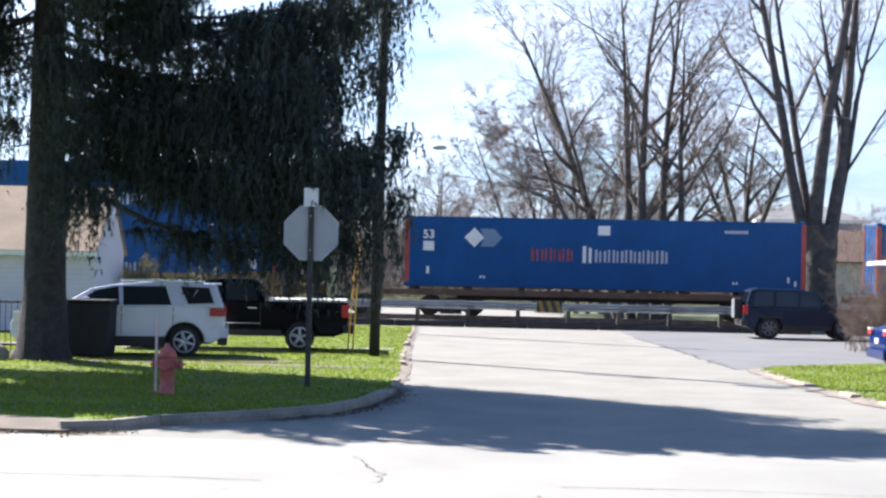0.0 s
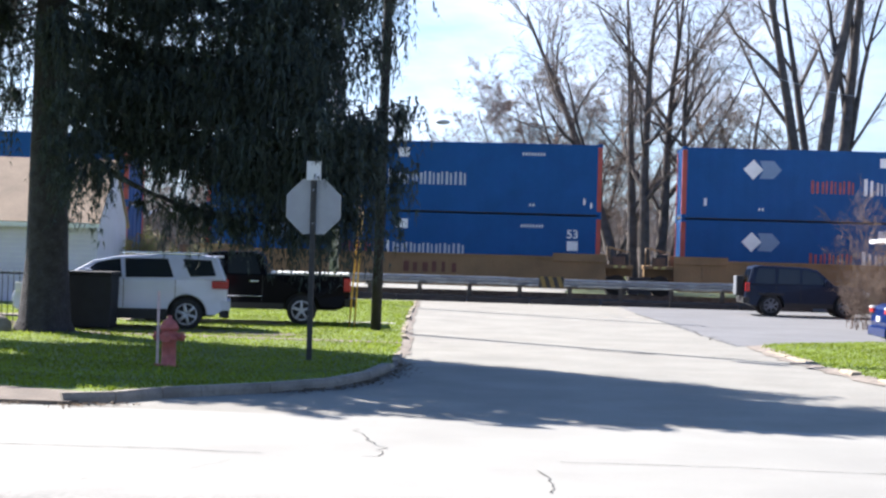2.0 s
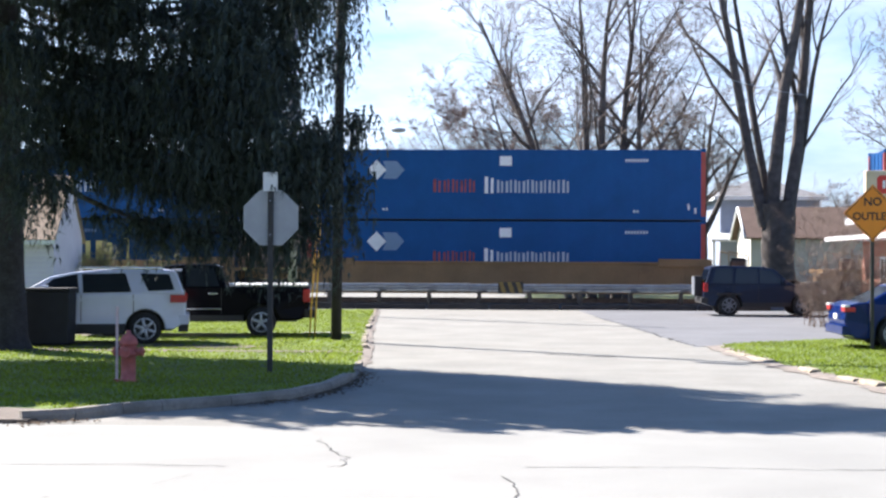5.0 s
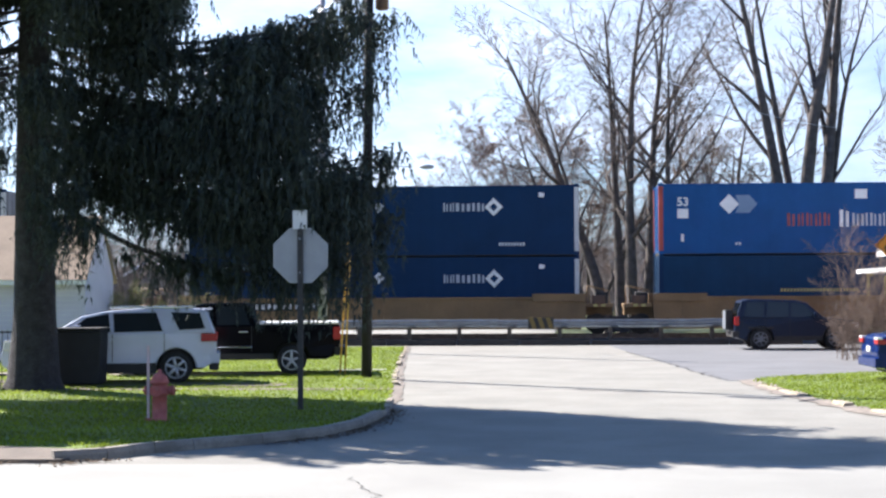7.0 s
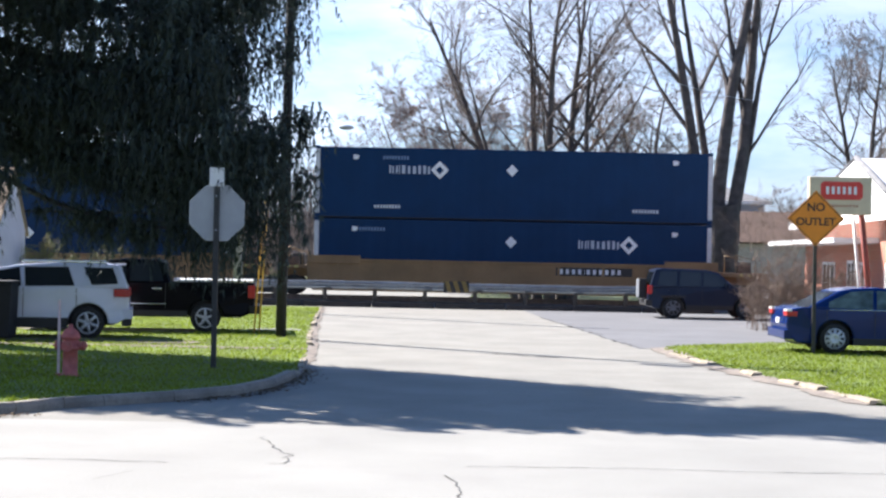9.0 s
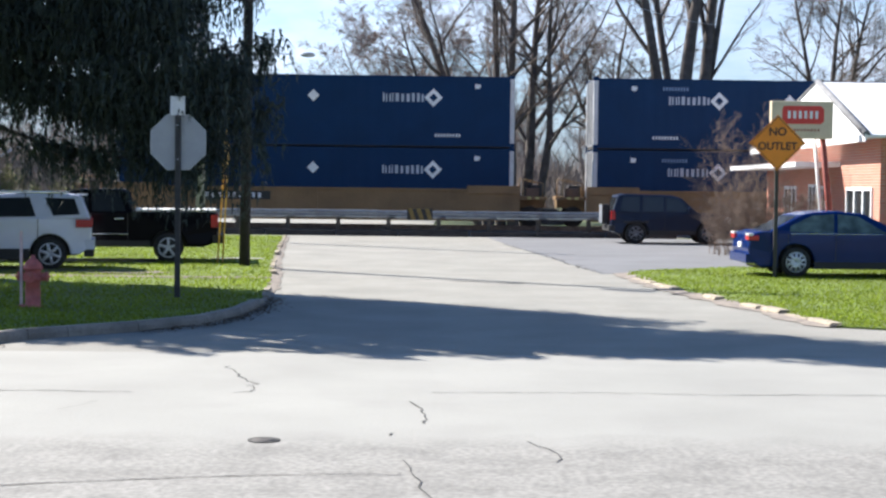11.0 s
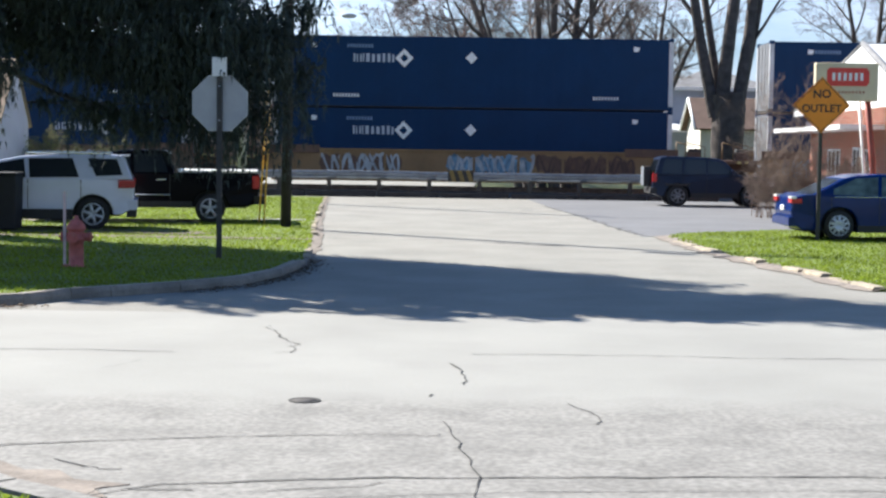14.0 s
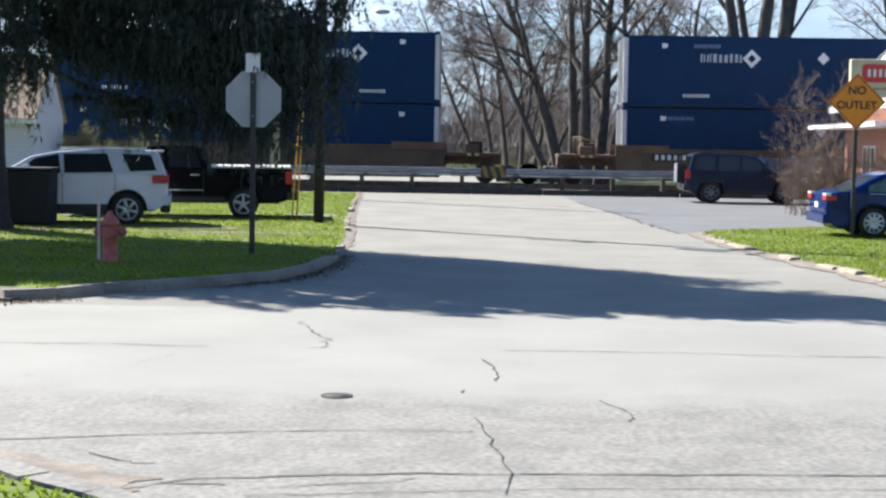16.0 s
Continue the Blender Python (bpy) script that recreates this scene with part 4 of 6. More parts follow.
hazard = thing("hazard_panel", pose(0.45, GY - 0.10, 0.62), "black and yellow striped hazard panel on the guardrail", "hazard panel")
part("board", boxes((-0.48, 0.48, 0.0, 0.012, -0.02, 0.42)), SIGNBLACK, hazard)
for q in (-0.46, -0.14, 0.18):
    part("stripe", upright([(q, 0.42), (q + 0.16, 0.42), (q + 0.30, 0.0), (q + 0.14, 0.0)], -0.004, 0.0), SHADEMUSTARD, hazard)

# ---------------- road signs, hydrant, poles ----------------
stop = thing("stop_sign", pose(-3.79, 25.2, 0.03), "octagonal stop sign, grey metal back, on a dark post", "road sign")
oct_pts = [(0.487 * math.cos(radians(22.5 + 45 * i)), 0.487 * math.sin(radians(22.5 + 45 * i)) + 2.58) for i in range(8)]
part("sign_panel", upright(oct_pts, 0.035, 0.04), SIGNBACK, stop, "bare aluminium sign back")
part("sign_rim", upright([(x * 1.012, (z - 2.58) * 1.012 + 2.58) for x, z in oct_pts], 0.041, 0.044), SIGNWHITE, stop)
part("post", boxes((-0.045, 0.045, -0.03, 0.03, -0.3, 3.12)), SIGNPOST, stop, bevel=0.008)
for z in (2.3, 2.86):
    part("bolt", boxes((-0.014, 0.014, -0.045, 0.05, z - 0.014, z + 0.014)), GALV, stop)
part("upper_plate", boxes((-0.12, 0.12, -0.038, -0.032, 3.02, 3.33)), SIGNWHITE, stop, "small white plate above the octagon")

outlet = thing("warning_sign", pose(7.95, 32.8, 0.05, 0, 0, -4), "orange-yellow diamond no outlet sign on a dark post", "road sign")
part("sign_panel", upright([(0, 2.29), (0.605, 2.895), (0, 3.50), (-0.605, 2.895)], -0.004, 0.0), SIGNYELLOW, outlet)
bm = bmesh.new()
for (ax, az), (bx, bz) in zip([(0, 2.33), (0.565, 2.895), (0, 3.46), (-0.565, 2.895)], [(0.565, 2.895), (0, 3.46), (-0.565, 2.895), (0, 2.33)]):
    bar(bm, (ax, -0.006, az), (bx, -0.006, bz), 0.008, n=4)
part("border", bm, SIGNBLACK, outlet)
part("post", boxes((-0.04, 0.04, 0.003, 0.06, -0.3, 3.25)), SIGNPOST, outlet, bevel=0.008)
words("lettering", "NO", 0.24, SIGNBLACK, outlet, pose(0, -0.009, 3.13, 90))
words("lettering", "OUTLET", 0.225, SIGNBLACK, outlet, pose(0, -0.009, 2.82, 90))

hyd = thing("fire_hydrant", pose(-5.68, 23.25, 0.0), "faded pink-red cast iron fire hydrant on the lawn", "fire hydrant")
part("barrel", turned([(0.17, 0), (0.17, 0.05), (0.115, 0.07), (0.11, 0.42), (0.15, 0.44), (0.15, 0.49), (0.12, 0.50), (0.12, 0.60)], 24), HYDRED, hyd)
part("bonnet", turned([(0.145, 0.60), (0.145, 0.64), (0.12, 0.70), (0.07, 0.755), (0.04, 0.765), (0.035, 0.82), (0.01, 0.825)], 24), HYDRED, hyd)
for a in (0, 90, 180):
    n = bmesh.new()
    d = Vector((math.cos(radians(a - 180)), -abs(math.sin(radians(a))), 0))
    p = Vector((0, 0, 0.5)) + d * 0.1
    bar(n, p, p + d * 0.09, 0.065, n=16)
    bar(n, p + d * 0.09, p + d * 0.13, 0.085 if a == 90 else 0.07, n=16)
    bar(n, p + d * 0.13, p + d * 0.16, 0.022, n=5)
    part("outlet", n, HYDRED, hyd)
marker = thing("marker_post", pose(-5.84, 23.18, 0.02), "slim pale fibreglass marker post beside the hydrant", "marker post")
part("rod", boxes((-0.019, 0.019, -0.01, 0.01, -0.2, 1.17)), PALEPINK, marker, "pale pinkish flat rod")
part("foot", boxes((-0.04, 0.04, -0.025, 0.025, 0.0, 0.06)), HYDRED, marker)

upole = thing("utility_pole", pose(-3.76, 35.2, 0.03), "dark creosoted wooden utility pole with transformers", "utility pole")
bm = bmesh.new()
bar(bm, (0, 0, -0.5), (0.12, 0, 11.5), 0.125, 0.10, n=16)
part("shaft", bm, POLE, upole)
part("crossarm", boxes((-1.2, 1.3, -0.16, -0.06, 10.4, 10.52)), POLE, upole)
for dx, m in ((-0.42, GALV), (0.42, BROWNCAR)):
    t = turned([(0.0, 0), (0.14, 0.01), (0.155, 0.05), (0.155, 0.72), (0.13, 0.79), (0.05, 0.82)], 18)
    t.transform(Matrix.Translation((dx, -0.2, 8.5)))
    part("transformer", t, m, upole)
wires = thing("overhead_wires", pose(0, 0, 0), "thin overhead wires sagging above the road", "wires")
for (a, b, sag) in [((-3.6, 35.1, 10.5), (14.0, 70, 9.4), 0.9), ((-2.6, 35.1, 10.5), (30.0, 40, 10.5), 0.8), ((-3.7, 35.2, 9.2), (-22, 48, 4.2), 0.5)]:
    a, b = Vector(a), Vector(b)
    pts = [a.lerp(b, i / 20) - Vector((0, 0, sag * 4 * (i / 20) * (1 - i / 20))) for i in range(21)]
    bm = bmesh.new()
    rings = [[bm.verts.new(p + Vector((0.0, dy, dz))) for dy, dz in ((-0.012, 0), (0, 0.012), (0.012, 0), (0, -0.012))] for p in pts]
    for ra, rb in zip(rings, rings[1:]):
        for k in range(4):
            bm.faces.new((ra[k], ra[(k + 1) % 4], rb[(k + 1) % 4], rb[k]))
    part("wire", bm, GALV, wires)
guards = thing("guy_guards", pose(0, 0, 0), "yellow plastic guards on slanting guy wires", "guy wire")
for x0, x1, z1 in ((-4.50, -4.24, 3.55), (-4.38, -4.20, 2.95)):
    bm = bmesh.new()
    bar(bm, (x0, 36.2, 0.05), (x1, 35.9, z1), 0.019, n=8)
    part("guard", bm, YGUARD, guards)


def street_lamp(m, label, h=8.0, mast=8.6, girth=0.12, metal=POLE):
    l = thing("street_lamp", m, label, "street lamp", "street lamps")
    bm = bmesh.new()
    bar(bm, (-3.6, 0, -0.5), (-3.6, 0, mast), girth, girth * 0.7, n=12)
    part("pole", bm, metal, l)
    bm = bmesh.new()
    pts = [Vector((-3.6, 0, h - 0.5)), Vector((-2.6, 0, h - 0.05)), Vector((-1.4, 0, h + 0.05)), Vector((-0.5, 0, h))]
    for p, q in zip(pts, pts[1:]):
        bar(bm, p, q, 0.028, n=6)
    part("arm", bm, GALV, l)
    bm = bmesh.new()
    bmesh.ops.create_uvsphere(bm, u_segments=14, v_segments=8, radius=1)
    bm.transform(Matrix.Translation((0, 0, h)) @ Matrix.Diagonal((0.27, 0.13, 0.09, 1)))
    part("head", bm, GALV, l)
    return l


street_lamp(pose(-3.45, 52.0, 0), "cobra-head street lamp on a tall galvanised pole", 6.30, 12.5, 0.17, LAMPGREY)
street_lamp(pose(-6.68, 100, 0), "grey cobra-head street lamp farther off", 7.15)


# ---------------- vehicles ----------------
def arch(xc, r, zb, zc):
    """Points of a wheel arch along the bottom edge, from the front backwards."""
    a0 = math.asin((zc - zb) / r)
    return [(xc + r * math.cos(a), zc + r * math.sin(a)) for a in [(-a0) + (math.pi + 2 * a0) * i / 12 for i in range(13)]]


def wheel(parent, x, y, r, width, side, spokes=6, alloy=None):
    w = new("wheel")
    w.parent = parent
    w.matrix_basis = pose(x, y, r)
    w["label"] = "black tyre on a silver alloy rim"
    d = width / 2
    part("tyre", turned([(r * 0.66, -d), (r * 0.9, -d), (r, -d * 0.6), (r, d * 0.6), (r * 0.9, d), (r * 0.66, d)], 28, "Y"), RUBBER, w)
    part("hub", turned([(r * 0.66, -d * 0.5), (r * 0.66, d * 0.5)], 24, "Y"), TRIM, w)
    bm = bmesh.new()
    yy = side * (d + 0.003)
    for i in range(24):
        a, b = 2 * math.pi * i / 24, 2 * math.pi * (i + 1) / 24
        bar(bm, (r * 0.64 * math.cos(a), yy * 0.96, r * 0.64 * math.sin(a)), (r * 0.64 * math.cos(b), yy * 0.96, r * 0.64 * math.sin(b)), 0.018, n=5)
    for i in range(spokes):
        a = 2 * math.pi * i / spokes + 0.3
        bar(bm, (0, yy * 0.9, 0), (r * 0.63 * math.cos(a), yy * 0.92, r * 0.63 * math.sin(a)), 0.045, 0.032, n=5)
    bar(bm, (0, yy * 0.7, 0), (0, yy * 1.0, 0), 0.07, n=10)
    part("rim", bm, alloy or ALLOY, w)


def vehicle(name, m, label, paint, L, W, zb, top, cabin, windows, wheels, r, spokes=6, belt=1.0, roof=1.7, narrow=0.20, trims=(), pane=None, alloy=None):
    """A parked vehicle; x from its tail to its nose."""
    v = thing(name, m, label, "car" if name != "pickup_truck" else "pickup truck", "parked vehicles")
    h = W / 2
    outline = [(L - 0.25, zb)]
    for xc in sorted(wheels, reverse=True):
        outline += arch(xc, r * 1.22, zb, r)
    outline += [(0.25, zb)] + top

    def plan(x, z):
        e = min(x, L - x)
        return 1 - 0.10 * max(0, 1 - e / 0.55) ** 2

    def lean(x, z):
        return 1 - narrow * max(0, z - belt) / (roof - belt) - 0.015

    part("body", upright(outline, -h, h, plan), paint, v, bevel=0.035)
    part("cabin", upright(cabin, -h, h, lean), paint, v, bevel=0.045)
    for pts in windows:
        for s in (-1, 1):
            bm = bmesh.new()
            a = [bm.verts.new((x, s * (h * lean(x, z) + 0.006), z)) for x, z in pts]
            b = [bm.verts.new((x, s * (h * lean(x, z) - 0.02), z)) for x, z in pts]
            bm.faces.new(a)
            for i in range(len(a)):
                j = (i + 1) % len(a)
                bm.faces.new((a[i], a[j], b[j], b[i]))
            bmesh.ops.recalc_face_normals(bm, faces=bm.faces)
            part("side_window", bm, pane or CARGLASS, v)
    for (xa, za), (xb, zb2) in ((cabin[0], cabin[1]), (cabin[-1], cabin[-2])):
        d = Vector((xb - xa, 0, zb2 - za)).normalized()
        nrm = Vector((d.z, 0, -d.x)) * (1 if xa > L / 2 else -1)
        bm = bmesh.new()
        p = [Vector((xa, 0, za)) + d * 0.08, Vector((xb, 0, zb2)) - d * 0.08]
        vs = []
        for q in p:
            k = h * lean(q.x, q.z) - 0.09
            vs += [bm.verts.new(q + nrm * 0.007 + Vector((0, -k, 0))), bm.verts.new(q + nrm * 0.007 + Vector((0, k, 0)))]
        bm.faces.new((vs[0], vs[1], vs[3], vs[2]))
        bmesh.ops.solidify(bm, geom=bm.faces[:], thickness=0.004)
        part("windscreen" if xa > L / 2 else "rear_window", bm, CARGLASS, v)
    for xc in wheels:
        for s in (-1, 1):
            wheel(v, xc, s * (h - 0.13), r, 0.23, s, spokes, alloy)
    part("sill", boxes((min(wheels) + r * 1.2, max(wheels) - r * 1.2, -h - 0.012, h + 0.012, zb - 0.03, zb + 0.12)), TRIM, v)
    part("underbody", boxes((0.3, L - 0.35, -h + 0.26, h - 0.26, zb - 0.04, belt - 0.15)), TRIM, v)
    for nm, b, mt in trims:
        part(nm, boxes(b), mt, v, bevel=0.012)
    for s in (-1, 1):
        part("mirror", boxes((L * 0.63, L * 0.63 + 0.14, min(s * h, s * (h + 0.2)), max(s * h, s * (h + 0.2)), belt + 0.02, belt + 0.2)), paint, v, bevel=0.03)
        for x in [p[0][0] - 0.08 for p in windows[:2]]:
            part("door_handle", boxes((x - 1.05, x - 0.87, min(s * h, s * (h + 0.03)), max(s * h, s * (h + 0.03)), belt - 0.14, belt - 0.10)), paint, v)
        for x in [min(q[0] for q in p) - 0.04 for p in windows[:2]]:
            part("door_seam", boxes((x - 0.008, x + 0.008, min(s * h, s * (h + 0.002)), max(s * h, s * (h + 0.002)), zb + 0.15, belt)), TRIM, v)
    return v


def both(x0, x1, h, z0, z1, inset=0.22, out=0.012):
    return [(x0, x1, -h - out, -h + inset, z0, z1), (x0, x1, h - inset, h + out, z0, z1)]


hw = 0.925
vehicle("suv", pose(-7.0, 33.97, 0.03, 0, 0, 191), "silver-white mid-size SUV parked on the drive", WHITEPAINT, 4.6, 1.85, 0.34,
        [(0.06, 0.46), (0.0, 0.62), (0.0, 0.92), (0.05, 1.12), (1.2, 1.13), (3.45, 1.10), (4.25, 1.00), (4.5, 0.88), (4.60, 0.64), (4.54, 0.40)],
        [(3.60, 1.07), (2.90, 1.48), (2.35, 1.59), (1.5, 1.645), (0.70, 1.65), (0.28, 1.625), (0.20, 1.58), (0.02, 1.10)],
        [[(3.22, 1.13), (2.80, 1.44), (2.32, 1.535), (2.27, 1.13)], [(2.19, 1.13), (2.22, 1.54), (1.30, 1.555), (1.16, 1.15)], [(0.80, 1.17), (0.98, 1.555), (0.36, 1.54), (0.24, 1.20)]],
        (0.87, 3.72), 0.35, 6, 1.10, 1.65, 0.20,
        [("tail_light", b, REDLENS) for b in both(-0.014, 0.33, hw, 0.92, 1.09, 0.18, 0.006)] + [("headlight", b, CLEARLENS) for b in both(4.16, 4.52, hw, 0.76, 0.96, 0.25, 0.0)]
        + [("bumper", (-0.07, 0.16, -0.86, 0.86, 0.44, 0.66), WHITEPAINT), ("bumper_valance", (-0.05, 0.16, -0.84, 0.84, 0.28, 0.44), TRIM), ("roof_rack", (0.5, 2.3, -0.71, -0.67, 1.645, 1.685), CHROME), ("roof_rack", (0.5, 2.3, 0.67, 0.71, 1.645, 1.685), CHROME), ("spoiler", (0.10, 0.34, -0.66, 0.66, 1.60, 1.635), WHITEPAINT)]
        + [("lower_cladding", b, TRIM) for b in both(1.30, 3.30, hw, 0.24, 0.44, 0.1, 0.016)])
hw = 0.99
vehicle("pickup_truck", pose(-4.68, 37.6, 0.03, 0, 0, 187.5), "black crew-cab pickup truck with a covered bed", BLACKPAINT, 5.75, 1.98, 0.40,
        [(0.03, 0.50), (0.0, 0.75), (0.02, 1.21), (1.94, 1.21), (4.15, 1.19), (5.35, 1.10), (5.68, 0.98), (5.75, 0.72), (5.68, 0.46)],
        [(4.28, 1.15), (3.62, 1.66), (3.2, 1.73), (2.32, 1.74), (2.16, 1.70), (1.98, 1.15)],
        [[(3.95, 1.22), (3.52, 1.58), (3.05, 1.65), (3.02, 1.21)], [(2.94, 1.21), (2.97, 1.65), (2.30, 1.65), (2.15, 1.21)]],
        (1.16, 4.72), 0.355, 5, 1.18, 1.74, 0.17,
        [("tail_light", b, REDLENS) for b in both(-0.012, 0.16, hw, 0.84, 1.15, 0.14, 0.004)] + [("headlight", b, CLEARLENS) for b in both(5.35, 5.72, hw, 0.80, 0.98, 0.25, 0.0)]
        + [("bumper", (-0.14, 0.12, -0.94, 0.94, 0.46, 0.66), TRIM), ("bed_cover", (0.04, 1.92, -0.93, 0.93, 1.215, 1.265), SIGNWHITE), ("trim_strip", (2.1, 4.0, -1.002, -0.98, 0.66, 0.69), CHROME), ("trim_strip", (2.1, 4.0, 0.98, 1.002, 0.66, 0.69), CHROME)]
        + [("handle_bar", b, CHROME) for b in both(2.2, 2.42, hw, 1.02, 1.06, 0.02, 0.02)])
hw = 0.90
vehicle("suv", pose(6.96, 53.0, 0.01), "dark blue boxy compact SUV parked on the apron", NAVYPAINT, 4.15, 1.80, 0.34,
        [(4.11, 0.38), (4.15, 0.62), (4.09, 0.88), (3.9, 1.02), (2.9, 1.10), (0.04, 1.08), (0.0, 0.65), (0.04, 0.42)][::-1],
        [(3.02, 1.04), (2.42, 1.58), (2.05, 1.67), (0.5, 1.71), (0.24, 1.65), (0.05, 1.04)],
        [[(2.72, 1.12), (2.32, 1.52), (1.90, 1.58), (1.88, 1.11)], [(1.80, 1.11), (1.82, 1.59), (1.12, 1.61), (1.06, 1.11)], [(0.96, 1.11), (1.00, 1.61), (0.42, 1.59), (0.30, 1.13)]],
        (0.86, 3.36), 0.36, 7, 1.06, 1.71, 0.16,
        [("tail_light", b, REDLENS) for b in both(-0.012, 0.14, hw, 0.82, 1.12, 0.14, 0.0)] + [("headlight", b, CLEARLENS) for b in both(3.88, 4.13, hw, 0.74, 0.92, 0.25, 0.0)]
        + [("bumper", (-0.08, 0.14, -0.86, 0.86, 0.42, 0.62), TRIM)] + [("wheel_lip", b, TRIM) for b in both(0.44, 1.28, hw, 0.70, 0.78, 0.05, 0.014)] + [("spare_wheel", (-0.24, 0.0, -0.36, 0.34, 0.66, 1.34), TRIM), ("spare_cover", (-0.262, -0.24, -0.33, 0.31, 0.69, 1.31), GALV)], alloy=DARKALLOY)
hw = 0.91
vehicle("sedan", pose(7.42, 33.9, 0.03), "bright blue four-door sedan parked at the lawn edge", BLUEPAINT, 4.75, 1.82, 0.22,
        [(0.06, 0.36), (0.0, 0.62), (0.05, 0.93), (0.30, 1.00), (3.42, 0.97), (4.35, 0.80), (4.68, 0.66), (4.75, 0.48), (4.66, 0.26)],
        [(3.52, 0.92), (2.55, 1.40), (2.0, 1.455), (1.45, 1.42), (1.15, 1.36), (0.38, 0.96)],
        [[(3.02, 0.98), (2.42, 1.34), (1.98, 1.385), (1.94, 0.97)], [(1.86, 0.97), (1.90, 1.385), (1.42, 1.35), (0.92, 1.12), (0.90, 1.0)]],
        (1.04, 3.78), 0.33, 10, 0.95, 1.46, 0.24,
        [("tail_light", b, REDLENS) for b in both(-0.012, 0.22, hw, 0.80, 0.90, 0.34, 0.0)] + [("headlight", b, CLEARLENS) for b in both(4.35, 4.66, hw, 0.58, 0.70, 0.3, 0.0)]
        # the pale strips over the tail lights stand for a bright glint
        + [("plate", (-0.02, 0.01, -0.16, 0.16, 0.62, 0.74), SIGNWHITE), ("rear_bumper", (-0.05, 0.2, -0.84, 0.84, 0.30, 0.50), BLUEPAINT)] + [("window_strip", b, CHROME) for b in both(0.92, 3.0, hw, 0.945, 0.965, 0.04, -0.006)] + [("tail_glint", b, CLEARLENS) for b in both(-0.018, 0.1, hw, 0.90, 0.95, 0.3, 0.0)], pane=VIEWGLASS)

# ---------------- trees ----------------
def tube(verts, faces, pts, radii, n):
    i0 = len(verts)
    for k, (p, r) in enumerate(zip(pts, radii)):
        d = (pts[min(k + 1, len(pts) - 1)] - pts[max(0, k - 1)])
        d = d.normalized() if d.length > 1e-9 else Vector((0, 0, 1))
        u = d.orthogonal().normalized()
        w = d.cross(u)
        for j in range(n):
            a = 2 * math.pi * j / n
            verts.append(p + (u * math.cos(a) + w * math.sin(a)) * r)
    for k in range(len(pts) - 1):
        for j in range(n):
            a, b = i0 + k * n + j, i0 + k * n + (j + 1) % n
            faces.append((a, b, b + n, a + n))


def bare_tree(name, m, stems, seed, label, counts=(9, 7, 6, 4), wood=GREYBARK, twig=TWIG, ratio=(0.46, 0.5, 0.5, 0.5), up=0.25, spread=42, thin=0.011, trunk=None, buds=0, bud_mat=None, group="bare trees"):
    """A leafless tree. stems: (foot, direction, length, radius)."""
    rng = random.Random(seed)
    t = thing(name, m, label, "tree" if name != "shrub" else "shrub", group)
    tv, tf, wv, wf, bv, bf = [], [], [], [], [], []
    if trunk:
        h, r0, r1 = trunk
        pts = [Vector((rng.gauss(0, 0.04), rng.gauss(0, 0.04), h * i / 6)) for i in range(7)]
        tube(tv, tf, pts, [r0 * 1.35] + [r0 + (r1 - r0) * i / 6 for i in range(1, 7)], 12)
    todo = [(Vector(f), Vector(d).normalized(), l, r, 0) for f, d, l, r in stems]
    while todo:
        p, d, l, r, lev = todo.pop()
        n = (9, 6, 5, 4, 3)[min(lev, 4)]
        pts, radii = [p.copy()], [r]
        bend = Vector((rng.gauss(0, 1), rng.gauss(0, 1), 0)) * (0.06 if lev else 0.008)
        q, e = p.copy(), d.copy()
        for i in range(n):
            e = (e + bend + Vector((0, 0, up * (0.10 if lev else 0.05))) + Vector((rng.gauss(0, 1), rng.gauss(0, 1), rng.gauss(0, 1))) * ((0.05 + 0.03 * lev) if lev else 0.035)).normalized()
            q = q + e * (l / n)
            pts.append(q.copy())
            radii.append(max(thin * 0.6, r * (1 - 0.86 * (i + 1) / n)))
        if lev <= 1:
            tube(tv, tf, pts, radii, 8 if lev == 0 else 6)
        else:
            tube(wv, wf, pts, radii, 3)
        if buds and lev >= 2:
            for _ in range(buds):
                c = pts[rng.randrange(1, len(pts))] + Vector((rng.gauss(0, 0.05), rng.gauss(0, 0.05), rng.gauss(0, 0.05)))
                s = rng.uniform(0.010, 0.026)
                u = Vector((rng.gauss(0, 1), rng.gauss(0, 1), rng.gauss(0, 1))).normalized() * s
                w = u.orthogonal().normalized() * s
                k = len(bv)
                bv += [c + u, c + w, c - u, c - w]
                bf.append((k, k + 1, k + 2, k + 3))
        if lev < len(counts):
            for k in range(counts[lev]):
                f = 0.22 + 0.76 * (k + rng.random()) / counts[lev]
                i = min(n - 1, int(f * n))
                at = pts[i].lerp(pts[i + 1], f * n - i)
                along = (pts[i + 1] - pts[i]).normalized()
                side = Vector((rng.gauss(0, 1), rng.gauss(0, 1), rng.gauss(0, 0.6)))
                side = (side - along * side.dot(along)).normalized()
                a = radians(spread * rng.uniform(0.65, 1.3))
                dd = along * math.cos(a) + side * math.sin(a)
                ll = l * ratio[lev] * rng.uniform(0.6, 1.15) * (1.15 - 0.5 * f)
                todo.append((at, dd, ll, max(thin, radii[i] * rng.uniform(0.4, 0.62)), lev + 1))
    raw("trunk", tv, tf, wood, t, smooth=True)
    if wv:
        raw("crown", wv, wf, twig, t)
    if bv:
        raw("bud_cover", bv, bf, bud_mat or twig, t)
    return t


